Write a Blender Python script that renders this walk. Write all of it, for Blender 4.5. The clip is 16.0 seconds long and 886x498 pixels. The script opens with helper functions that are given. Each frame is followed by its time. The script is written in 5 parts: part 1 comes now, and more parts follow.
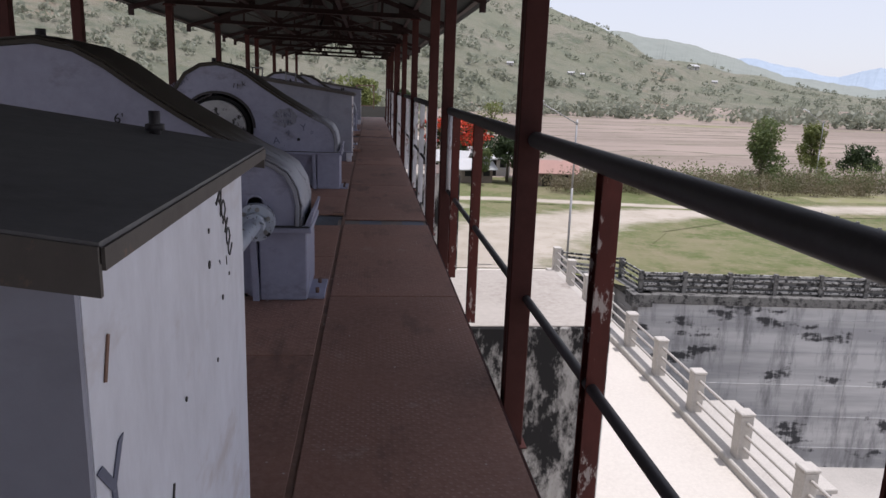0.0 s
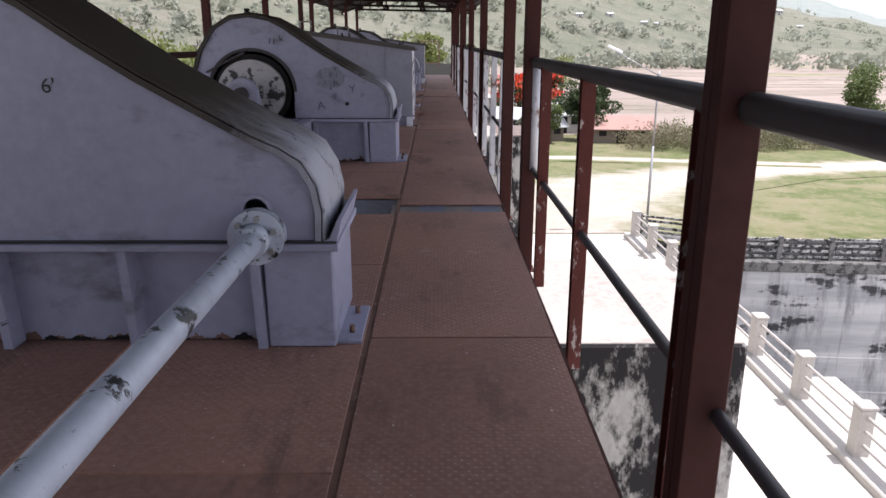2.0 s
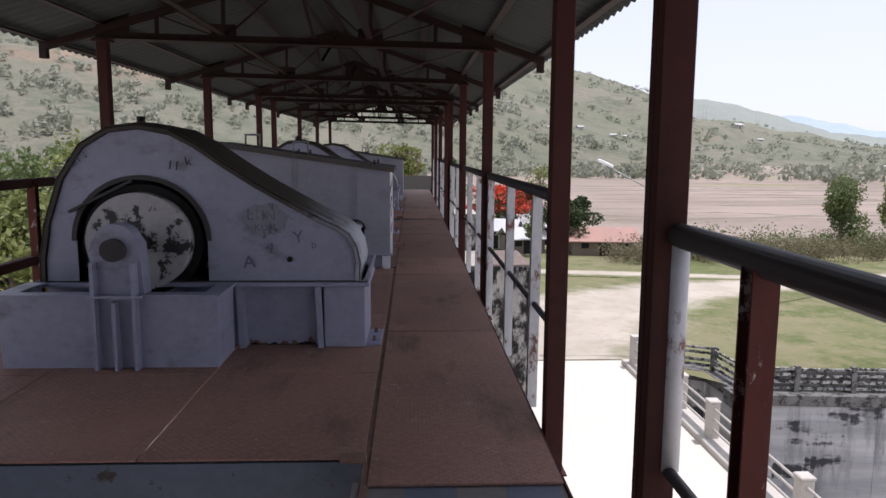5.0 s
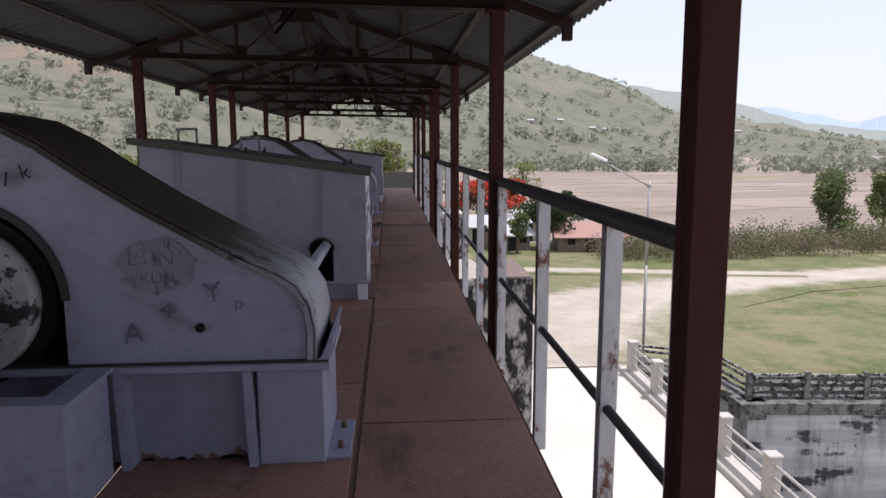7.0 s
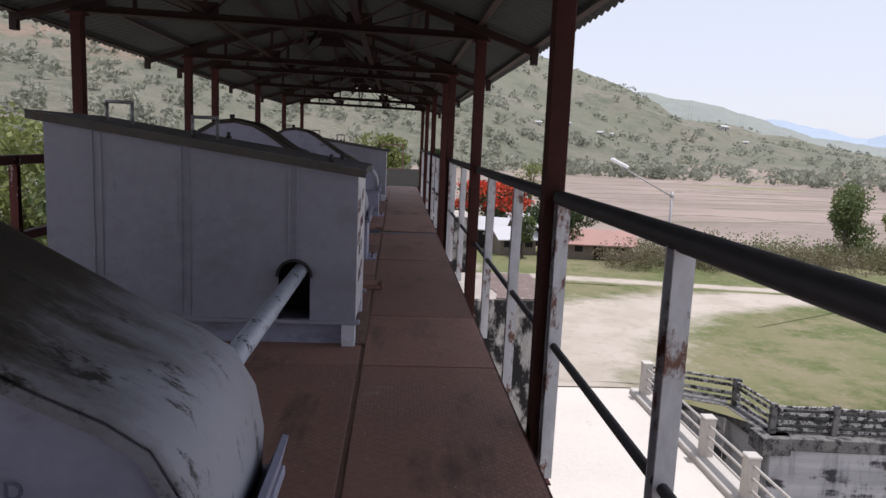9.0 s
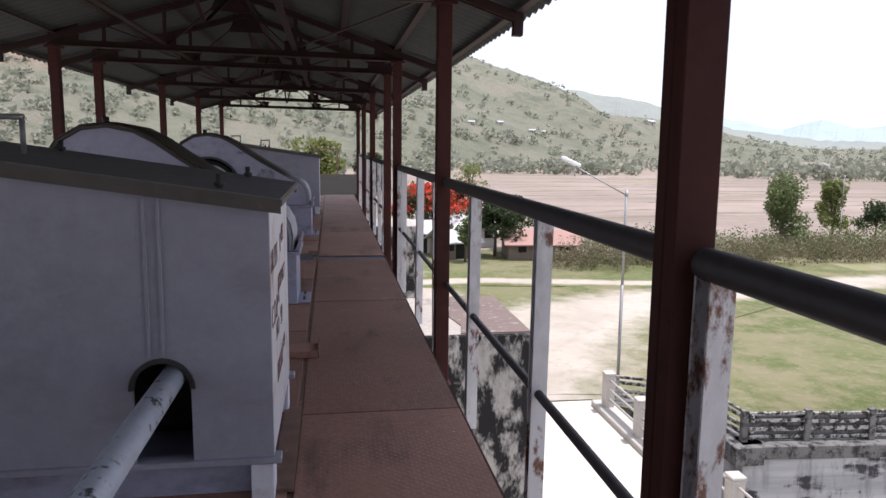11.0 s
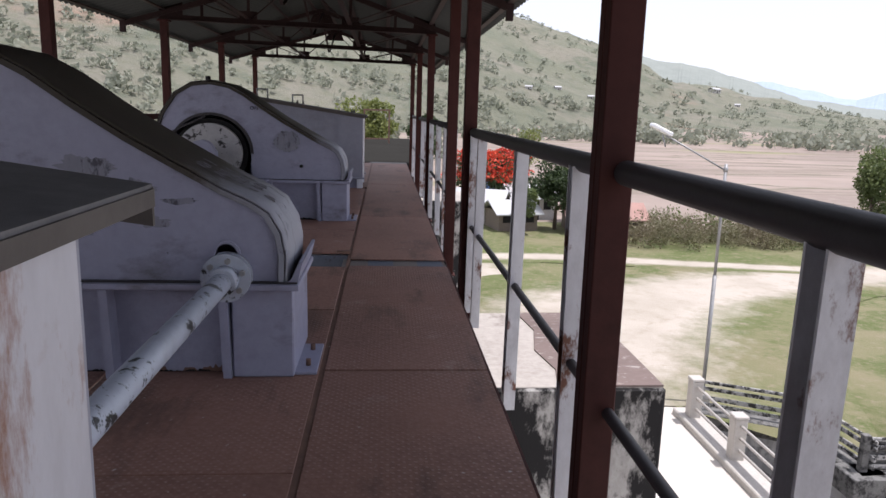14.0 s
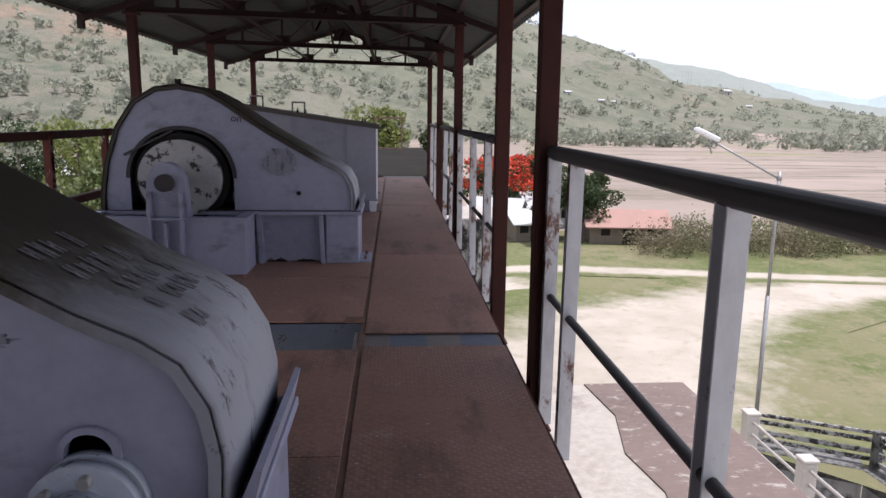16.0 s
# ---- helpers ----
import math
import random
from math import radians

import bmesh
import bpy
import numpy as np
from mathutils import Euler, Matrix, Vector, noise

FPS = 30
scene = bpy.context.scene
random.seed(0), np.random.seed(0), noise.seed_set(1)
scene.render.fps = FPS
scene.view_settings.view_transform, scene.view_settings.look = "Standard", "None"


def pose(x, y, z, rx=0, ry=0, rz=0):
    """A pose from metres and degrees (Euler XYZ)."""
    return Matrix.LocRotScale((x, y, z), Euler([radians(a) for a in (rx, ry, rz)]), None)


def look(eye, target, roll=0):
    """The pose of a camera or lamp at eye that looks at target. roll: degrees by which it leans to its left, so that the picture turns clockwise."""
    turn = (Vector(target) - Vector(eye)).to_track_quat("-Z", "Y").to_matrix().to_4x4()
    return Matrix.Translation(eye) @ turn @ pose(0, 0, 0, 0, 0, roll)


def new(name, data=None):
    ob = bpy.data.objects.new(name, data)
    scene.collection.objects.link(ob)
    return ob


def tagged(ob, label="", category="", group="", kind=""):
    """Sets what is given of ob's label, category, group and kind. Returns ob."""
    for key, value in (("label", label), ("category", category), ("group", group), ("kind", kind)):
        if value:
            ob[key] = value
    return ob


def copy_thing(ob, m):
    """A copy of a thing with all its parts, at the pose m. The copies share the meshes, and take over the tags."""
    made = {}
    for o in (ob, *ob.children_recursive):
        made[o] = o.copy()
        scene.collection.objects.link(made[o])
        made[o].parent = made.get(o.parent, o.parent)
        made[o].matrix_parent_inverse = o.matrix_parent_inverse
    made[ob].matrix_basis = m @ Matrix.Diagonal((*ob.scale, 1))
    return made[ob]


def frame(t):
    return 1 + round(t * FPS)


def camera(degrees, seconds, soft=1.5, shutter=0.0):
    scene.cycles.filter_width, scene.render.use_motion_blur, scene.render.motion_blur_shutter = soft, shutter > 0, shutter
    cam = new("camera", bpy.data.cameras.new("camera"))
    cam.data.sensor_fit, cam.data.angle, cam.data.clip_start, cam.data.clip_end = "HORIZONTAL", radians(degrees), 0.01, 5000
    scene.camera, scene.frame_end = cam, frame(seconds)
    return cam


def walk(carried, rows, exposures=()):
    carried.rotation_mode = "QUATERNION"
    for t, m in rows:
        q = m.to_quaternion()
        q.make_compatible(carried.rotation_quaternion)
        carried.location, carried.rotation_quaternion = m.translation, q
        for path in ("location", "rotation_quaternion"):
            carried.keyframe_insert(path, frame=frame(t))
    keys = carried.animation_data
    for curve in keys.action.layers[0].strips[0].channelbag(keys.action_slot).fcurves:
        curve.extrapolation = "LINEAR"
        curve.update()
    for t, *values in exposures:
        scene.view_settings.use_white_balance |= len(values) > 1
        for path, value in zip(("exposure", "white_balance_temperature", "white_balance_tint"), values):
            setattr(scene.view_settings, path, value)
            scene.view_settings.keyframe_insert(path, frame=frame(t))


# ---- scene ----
cam = camera(63.7, 16.0)
PATH = [
    (0, (-0.12, 0.112, 1.363), (0.088, 2.051, 0.919), 2.0),
    (0.5, (-0.091, 0.522, 1.313), (0.066, 2.472, 0.895), 1.3),
    (1, (-0.044, 0.89, 1.314), (0.03, 2.827, 0.824), 2.4),
    (1.5, (-0.082, 1.276, 1.294), (-0.008, 3.19, 0.719), 1.1),
    (2, (-0.069, 1.666, 1.285), (-0.05, 3.586, 0.726), 0.1),
    (2.5, (-0.072, 2.094, 1.312), (-0.02, 4.032, 0.821), 1.9),
    (3, (-0.14, 2.561, 1.363), (-0.026, 4.508, 0.92), 0.7),
    (3.5, (-0.148, 3.056, 1.386), (-0.172, 5.019, 1.006), -1.0),
    (4, (-0.178, 3.544, 1.393), (-0.061, 5.515, 1.074), 1.5),
    (4.5, (-0.189, 4.036, 1.392), (-0.045, 6.013, 1.124), -0.4),
    (4.7, (-0.175, 4.239, 1.385), (-0.091, 6.219, 1.117), 0.4),
    (7, (-0.194, 6.449, 1.408), (-0.054, 8.424, 1.123), -0.2),
    (7.5, (-0.154, 6.841, 1.416), (-0.088, 8.813, 1.088), 1.0),
    (8, (-0.181, 7.306, 1.423), (-0.044, 9.273, 1.087), -0.1),
    (8.5, (-0.178, 7.814, 1.384), (-0.125, 9.793, 1.103), 0.2),
    (9, (-0.19, 8.263, 1.383), (-0.053, 10.237, 1.092), 2.4),
    (9.5, (-0.223, 8.699, 1.385), (0.075, 10.646, 1.037), 0.4),
    (9.7, (-0.201, 8.863, 1.409), (0.074, 10.819, 1.096), 0.4),
    (11.8, (-0.213, 11.064, 1.37), (0.112, 13.017, 1.09), 0.8),
    (12, (-0.217, 11.245, 1.365), (0.076, 13.2, 1.057), 1.2),
    (12.5, (-0.174, 11.755, 1.37), (0.023, 13.721, 1.059), 1.8),
    (13, (-0.165, 12.265, 1.35), (0.116, 14.223, 1.053), 1.1),
    (13.5, (-0.132, 12.673, 1.326), (0.129, 14.63, 1.005), 0.6),
    (14, (-0.078, 13.18, 1.307), (0.089, 15.136, 0.927), 1.7),
    (14.5, (-0.118, 13.617, 1.315), (-0.019, 15.569, 0.89), 2.1),
    (15, (-0.108, 14.103, 1.299), (-0.096, 16.058, 0.881), 1.2),
    (15.5, (-0.148, 14.606, 1.305), (-0.082, 16.567, 0.914), 2.5),
    (16, (-0.183, 15.128, 1.314), (-0.047, 17.09, 0.951), 0.7),
]
PATHROWS = [(t, look(eye, target, roll)) for t, eye, target, roll in PATH]
walk(cam, PATHROWS, [(t, ev, 6150, 17) for t, ev in ((0.0, 0.2), (0.5, 0.12), (1.0, 0.6), (1.5, 0.6), (2.0, 1.0), (2.5, 1.85), (3.0, 1.15), (3.5, 0.62), (4.5, 0.45), (7.0, 0.42), (7.5, 0.55), (8.0, 0.4), (8.5, 0.22), (9.0, 0.27), (9.5, 0.46), (12.0, 0.7), (12.5, 0.52), (13.5, 0.42), (14.0, 0.6), (14.5, 0.82), (15.0, 1.35), (15.5, 0.97), (16.0, 0.62))])

# ---- light ----
SUN_EL, SUN_AZ = 75.5, 100.0  # degrees; azimuth from +y towards +x
world = bpy.data.worlds.new("sky")
scene.world = world
world.use_nodes = True
wn = world.node_tree
sky = wn.nodes.new("ShaderNodeTexSky")
sky.sky_type, sky.sun_disc = "NISHITA", False
sky.sun_elevation, sky.sun_rotation = radians(SUN_EL), radians(SUN_AZ)
sky.air_density, sky.dust_density, sky.ozone_density = 1.0, 1.0, 1.0
wn.nodes["Background"].inputs[1].default_value = 0.138
veil = wn.nodes.new("ShaderNodeMix")
veil.data_type = "RGBA"
veil.inputs[0].default_value = 0.78
veil.inputs[7].default_value = (5.15, 5.2, 5.4, 1.0)  # milky haze over the whole sky
wn.links.new(sky.outputs[0], veil.inputs[6])
wn.links.new(veil.outputs[2], wn.nodes["Background"].inputs[0])
sun = new("sun", bpy.data.lights.new("sun", "SUN"))
sun.data.energy, sun.data.angle, sun.data.color = 3.3, radians(0.8), (1.0, 0.96, 0.91)
a, e = radians(SUN_AZ), radians(SUN_EL)
sun.matrix_world = look((0, 0, 60), (-math.sin(a) * math.cos(e), -math.cos(a) * math.cos(e), 60 - math.sin(e)))


# ---- materials ----
def material(name, rough=0.8, metal=0.0):
    m = bpy.data.materials.new(name)
    m.use_nodes = True
    b = m.node_tree.nodes["Principled BSDF"]
    b.inputs["Roughness"].default_value, b.inputs["Metallic"].default_value = rough, metal
    return m, m.node_tree.nodes, m.node_tree.links, b


def rgba(c):
    return (c[0], c[1], c[2], 1.0)


def noise_tex(n, l, vec, scale, detail=6.0, rough=0.6):
    t = n.new("ShaderNodeTexNoise")
    t.inputs["Scale"].default_value, t.inputs["Detail"].default_value, t.inputs["Roughness"].default_value = scale, detail, rough
    l.new(vec, t.inputs["Vector"])
    return t.outputs["Fac"]


def ramp(n, l, fac, lo, hi):
    r = n.new("ShaderNodeMapRange")
    r.inputs[1].default_value, r.inputs[2].default_value = lo, hi
    l.new(fac, r.inputs[0])
    return r.outputs[0]


def mix(n, l, fac, a, b):
    m = n.new("ShaderNodeMix")
    m.data_type = "RGBA"
    if isinstance(fac, float):
        m.inputs[0].default_value = fac
    else:
        l.new(fac, m.inputs[0])
    for sock, v in ((m.inputs[6], a), (m.inputs[7], b)):
        if isinstance(v, tuple):
            sock.default_value = rgba(v)
        else:
            l.new(v, sock)
    return m.outputs[2]


def position(n, l, sx=1.0, sy=1.0, sz=1.0, local=False):
    if local:
        src = n.new("ShaderNodeTexCoord").outputs["Object"]
    else:
        src = n.new("ShaderNodeNewGeometry").outputs["Position"]
    mp = n.new("ShaderNodeMapping")
    mp.inputs["Scale"].default_value = (sx, sy, sz)
    l.new(src, mp.inputs["Vector"])
    return mp.outputs[0]


def bump(n, l, b, height, strength=0.3, dist=0.01):
    bp = n.new("ShaderNodeBump")
    bp.inputs["Strength"].default_value, bp.inputs["Distance"].default_value = strength, dist
    l.new(height, bp.inputs["Height"])
    l.new(bp.outputs[0], b.inputs["Normal"])


def worn(name, base, dark, spot, rough=0.7, metal=0.0, big=1.2, fine=14.0, spots=(0.62, 0.68), spot_scale=7.0, stretch=(1, 1, 1), bumpy=0.25, dist=0.004, smudge=None):
    """Paint, concrete or metal: a base colour, broad dirt and sharp-edged worn spots."""
    m, n, l, b = material(name, rough, metal)
    v = position(n, l, *stretch)
    broad = ramp(n, l, noise_tex(n, l, v, big, 5), 0.35, 0.72)
    grain = noise_tex(n, l, v, fine, 8, 0.7)
    c = mix(n, l, broad, base, dark)
    hi = ramp(n, l, grain, 0.3, 0.75)
    c2 = mix(n, l, hi, c, tuple(min(1.0, x * 1.12 + 0.004) for x in base))
    sp = ramp(n, l, noise_tex(n, l, v, spot_scale, 9, 0.72), *spots)
    if smudge:
        patch = ramp(n, l, noise_tex(n, l, position(n, l, 1.0, 1.0, 1.9), 2.1, 7, 0.66), 0.56, 0.72)
        c2 = mix(n, l, patch, c2, smudge)
    c3 = mix(n, l, sp, c2, spot)
    l.new(c3, b.inputs["Base Color"])
    bump(n, l, b, grain, bumpy, dist)
    return m


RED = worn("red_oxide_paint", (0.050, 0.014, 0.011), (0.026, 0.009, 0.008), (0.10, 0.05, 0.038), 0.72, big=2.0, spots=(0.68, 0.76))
# darker copy of the red oxide paint, holding the shade under the roof
SHADED_RED = worn("shaded_truss_paint", (0.024, 0.010, 0.009), (0.014, 0.007, 0.006), (0.04, 0.024, 0.02), 0.6, big=2.0, spots=(0.66, 0.76))
RED_CHIPPED = worn("chipped_red_paint", (0.10, 0.026, 0.020), (0.05, 0.02, 0.016), (0.42, 0.36, 0.33), 0.7, big=2.0, spot_scale=12, spots=(0.565, 0.60), stretch=(1, 1, 0.45))
WHITE_POST = worn("white_post_paint", (0.56, 0.56, 0.58), (0.36, 0.35, 0.36), (0.15, 0.062, 0.038), 0.6, big=1.5, spots=(0.54, 0.60), spot_scale=4.0, stretch=(1.6, 1.6, 0.8))
RAIL = worn("dark_rail_paint", (0.035, 0.03, 0.032), (0.02, 0.018, 0.018), (0.09, 0.075, 0.07), 0.6, spots=(0.68, 0.8))
GREY = worn("grey_blue_enamel", (0.30, 0.306, 0.405), (0.235, 0.24, 0.32), (0.05, 0.048, 0.055), 0.48, big=1.1, spots=(0.685, 0.71), spot_scale=7.0, bumpy=0.12, smudge=(0.15, 0.145, 0.165))


def cover_paint():
    """Grey enamel with brown-black mould that has crept down from the crown."""
    m, n, l, b = material("weathered_grey_cover", 0.5)
    v = position(n, l)
    fine = noise_tex(n, l, v, 18, 8, 0.7)
    c = mix(n, l, ramp(n, l, noise_tex(n, l, v, 1.5, 5), 0.35, 0.7), (0.34, 0.35, 0.40), (0.25, 0.255, 0.295))
    sep = n.new("ShaderNodeSeparateXYZ")
    l.new(v, sep.inputs[0])
    creep = ramp(n, l, sep.outputs[0], -0.55, -1.4)
    add = n.new("ShaderNodeMath")
    add.operation = "ADD"
    l.new(creep, add.inputs[0])
    l.new(noise_tex(n, l, position(n, l, 1, 2.4, 1), 2.6, 10, 0.74), add.inputs[1])
    c = mix(n, l, ramp(n, l, add.outputs[0], 0.60, 0.98), c, (0.10, 0.09, 0.077))
    c = mix(n, l, ramp(n, l, add.outputs[0], 0.80, 1.08), c, (0.058, 0.051, 0.042))
    c = mix(n, l, ramp(n, l, noise_tex(n, l, position(n, l, 1, 2.0, 1), 5, 10, 0.78), 0.56, 0.63), c, (0.05, 0.047, 0.045))
    c = mix(n, l, ramp(n, l, noise_tex(n, l, v, 11, 9, 0.75), 0.66, 0.69), c, (0.05, 0.05, 0.05))
    l.new(c, b.inputs["Base Color"])
    bump(n, l, b, fine, 0.15, 0.004)
    return m


GREYTOP = cover_paint()
WHITE_PANEL = worn("white_panel_paint", (0.62, 0.635, 0.70), (0.50, 0.50, 0.55), (0.17, 0.11, 0.085), 0.55, big=1.3, spots=(0.66, 0.70), spot_scale=9.0, stretch=(1, 1, 0.45), bumpy=0.1, smudge=(0.47, 0.43, 0.43))
PANEL_RUSTY = worn("rust_stained_white_panel", (0.50, 0.50, 0.535), (0.37, 0.355, 0.37), (0.26, 0.13, 0.085), 0.6, big=1.6, spots=(0.56, 0.66), spot_scale=4.5, stretch=(1, 1, 0.4), bumpy=0.12, smudge=(0.36, 0.29, 0.26))
CABINET = worn("grey_cabinet_paint", (0.265, 0.27, 0.325), (0.20, 0.205, 0.255), (0.08, 0.072, 0.076), 0.55, big=1.0, spots=(0.69, 0.73), spot_scale=4.5, bumpy=0.1, smudge=(0.22, 0.22, 0.26))
LID = worn("dark_dusty_lid", (0.155, 0.15, 0.152), (0.09, 0.087, 0.09), (0.24, 0.225, 0.215), 0.65, big=1.4, spots=(0.6, 0.8))
LID_EDGE = worn("brown_lid_edge", (0.085, 0.074, 0.067), (0.05, 0.042, 0.038), (0.20, 0.125, 0.09), 0.75, big=3, spots=(0.6, 0.7), spot_scale=9)
RUST = worn("rusty_edge", (0.19, 0.11, 0.08), (0.09, 0.055, 0.045), (0.33, 0.3, 0.28), 0.85, big=6)
SHAFT = worn("shaft_paint", (0.46, 0.50, 0.58), (0.33, 0.35, 0.41), (0.03, 0.03, 0.03), 0.38, big=3, spot_scale=10, spots=(0.565, 0.60))
DISC = worn("cream_wheel_paint", (0.40, 0.395, 0.40), (0.27, 0.265, 0.28), (0.03, 0.028, 0.028), 0.5, big=2, spot_scale=6.5, spots=(0.545, 0.575))
# grease black, also the painted dark of holes and of the arch blocker
BLACK = worn("black_grease_and_dark_fill", (0.012, 0.011, 0.011), (0.008, 0.008, 0.008), (0.03, 0.026, 0.022), 0.5)
TRAY = worn("dusty_tray_paint", (0.17, 0.155, 0.145), (0.10, 0.09, 0.085), (0.24, 0.17, 0.14), 0.75, big=3, spots=(0.56, 0.66), spot_scale=6)
BLUE_BEAM = worn("blue_grey_girder", (0.10, 0.12, 0.16), (0.06, 0.07, 0.09), (0.05, 0.035, 0.03), 0.6)
INK = worn("black_marker", (0.012, 0.012, 0.014), (0.02, 0.02, 0.022), (0.05, 0.05, 0.055), 0.6)
INK_RED = worn("faded_maroon_stencil", (0.10, 0.045, 0.05), (0.17, 0.10, 0.10), (0.40, 0.36, 0.37), 0.6, big=9, spots=(0.55, 0.62), spot_scale=14)
INK_FAINT = worn("faint_grey_stencil", (0.15, 0.14, 0.16), (0.21, 0.205, 0.235), (0.30, 0.30, 0.34), 0.6, big=9, spots=(0.54, 0.62), spot_scale=16)
INK_BLUE = worn("faded_blue_scrawl", (0.09, 0.10, 0.15), (0.16, 0.17, 0.23), (0.30, 0.31, 0.37), 0.6, big=8, spots=(0.55, 0.6), spot_scale=14)
GALV = worn("galvanised_lamp_steel", (0.34, 0.34, 0.34), (0.2, 0.19, 0.18), (0.13, 0.09, 0.07), 0.5, 0.5)
GLASS_WHITE = worn("white_lamp_diffuser", (0.75, 0.75, 0.74), (0.6, 0.6, 0.6), (0.5, 0.5, 0.5), 0.3)
CONCRETE = worn("pale_concrete", (0.46, 0.43, 0.39), (0.34, 0.315, 0.285), (0.24, 0.22, 0.2), 0.9, big=0.6, spots=(0.66, 0.78), spot_scale=1.6, dist=0.01)
ROAD = worn("bright_concrete_road", (0.54, 0.50, 0.445), (0.47, 0.43, 0.38), (0.37, 0.335, 0.29), 0.92, big=0.35, spots=(0.64, 0.82), spot_scale=0.9, dist=0.01)
DIRT_TOP = worn("dusty_pier_top", (0.42, 0.385, 0.345), (0.27, 0.235, 0.205), (0.17, 0.14, 0.12), 0.95, big=0.7, spots=(0.56, 0.7), spot_scale=1.1, dist=0.012)
STAINED = worn("mould_stained_concrete", (0.40, 0.385, 0.36), (0.17, 0.16, 0.15), (0.022, 0.021, 0.021), 0.92, big=0.9, spots=(0.43, 0.53), spot_scale=3.4, stretch=(1, 1, 0.5), dist=0.012)


def streaked_wall():
    """Concrete cast in lifts, with black algae running down from each lift."""
    m, n, l, b = material("streaked_retaining_concrete", 0.92)
    v = position(n, l)
    fine = noise_tex(n, l, v, 12, 8, 0.7)
    bands = noise_tex(n, l, position(n, l, 0.12, 0.12, 1.3), 1.0, 4)
    c = mix(n, l, ramp(n, l, bands, 0.40, 0.62), (0.50, 0.495, 0.49), (0.32, 0.32, 0.325))
    c = mix(n, l, ramp(n, l, noise_tex(n, l, position(n, l, 1.2, 1.2, 0.25), 1.0, 7, 0.7), 0.5, 0.68), c, (0.17, 0.17, 0.175))
    mul = n.new("ShaderNodeMath")
    mul.operation = "MULTIPLY"
    l.new(noise_tex(n, l, position(n, l, 3.2, 3.2, 0.35), 1.0, 8, 0.72), mul.inputs[0])
    l.new(ramp(n, l, noise_tex(n, l, position(n, l, 0.32, 0.32, 0.9), 1.0, 4), 0.42, 0.62), mul.inputs[1])
    c = mix(n, l, ramp(n, l, mul.outputs[0], 0.33, 0.46), c, (0.045, 0.045, 0.048))
    l.new(c, b.inputs["Base Color"])
    bump(n, l, b, fine, 0.3, 0.02)
    return m


WALLC = streaked_wall()
MOSSY = worn("blackened_coping", (0.17, 0.165, 0.155), (0.085, 0.084, 0.08), (0.028, 0.027, 0.026), 0.95, big=1.2, spots=(0.48, 0.60), spot_scale=3.6)
FLAKED = worn("flaked_whitewash_rail", (0.40, 0.39, 0.37), (0.20, 0.195, 0.185), (0.03, 0.029, 0.028), 0.92, big=1.6, spots=(0.47, 0.53), spot_scale=5.0)
SOIL = worn("dark_soil", (0.175, 0.13, 0.115), (0.12, 0.09, 0.08), (0.36, 0.32, 0.29), 0.95, big=1.5, spots=(0.56, 0.64), spot_scale=6.0, stretch=(1, 1.8, 1))
# tree shadow over the abutment is painted in as a nearly black colour
ABUT = worn("shaded_abutment_concrete", (0.030, 0.029, 0.026), (0.020, 0.019, 0.017), (0.06, 0.057, 0.05), 0.95, big=0.6, spots=(0.62, 0.75), spot_scale=2.0)
TILE = worn("red_roof_tile", (0.34, 0.20, 0.165), (0.25, 0.155, 0.13), (0.40, 0.35, 0.31), 0.85, big=0.5, spots=(0.6, 0.75), spot_scale=0.8)
TIN = worn("pale_tin_roof", (0.45, 0.45, 0.45), (0.32, 0.32, 0.325), (0.3, 0.22, 0.17), 0.5, big=0.5)
MUDWALL = worn("dark_hut_wall", (0.20, 0.16, 0.13), (0.12, 0.10, 0.085), (0.3, 0.27, 0.24), 0.9)
WHITEWASH = worn("whitewashed_wall", (0.52, 0.50, 0.47), (0.38, 0.365, 0.34), (0.3, 0.28, 0.26), 0.9)
BLUE_SHEET = worn("blue_sheet_metal", (0.08, 0.22, 0.55), (0.06, 0.16, 0.42), (0.2, 0.3, 0.5), 0.5)
YELLOW = worn("yellow_paint", (0.55, 0.38, 0.08), (0.4, 0.27, 0.06), (0.1, 0.08, 0.06), 0.6)
BARK = worn("bark", (0.13, 0.10, 0.075), (0.07, 0.055, 0.045), (0.2, 0.17, 0.14), 0.95, big=5)


def leaf_material(name, c1, c2, c3):
    m, n, l, b = material(name, 0.6)
    isl = n.new("ShaderNodeNewGeometry").outputs["Random Per Island"]
    c = mix(n, l, isl, c1, c2)
    big = ramp(n, l, noise_tex(n, l, position(n, l), 0.35, 3), 0.4, 0.65)
    l.new(mix(n, l, big, c, c3), b.inputs["Base Color"])
    tr = n.new("ShaderNodeBsdfTranslucent")
    l.new(b.inputs["Base Color"].links[0].from_socket, tr.inputs["Color"])
    ms = n.new("ShaderNodeMixShader")
    ms.inputs[0].default_value = 0.42
    l.new(b.outputs[0], ms.inputs[1])
    l.new(tr.outputs[0], ms.inputs[2])
    l.new(ms.outputs[0], n["Material Output"].inputs["Surface"])
    return m


LEAF = leaf_material("green_leaves", (0.095, 0.13, 0.045), (0.20, 0.225, 0.085), (0.125, 0.165, 0.06))
LEAF_DARK = leaf_material("dark_leaves", (0.03, 0.05, 0.02), (0.07, 0.10, 0.035), (0.045, 0.07, 0.025))
LEAF_YELLOW = leaf_material("yellow_green_leaves", (0.13, 0.16, 0.045), (0.25, 0.265, 0.085), (0.17, 0.20, 0.06))
LEAF_DRY = leaf_material("dry_scrub", (0.17, 0.14, 0.085), (0.26, 0.22, 0.145), (0.13, 0.135, 0.06))
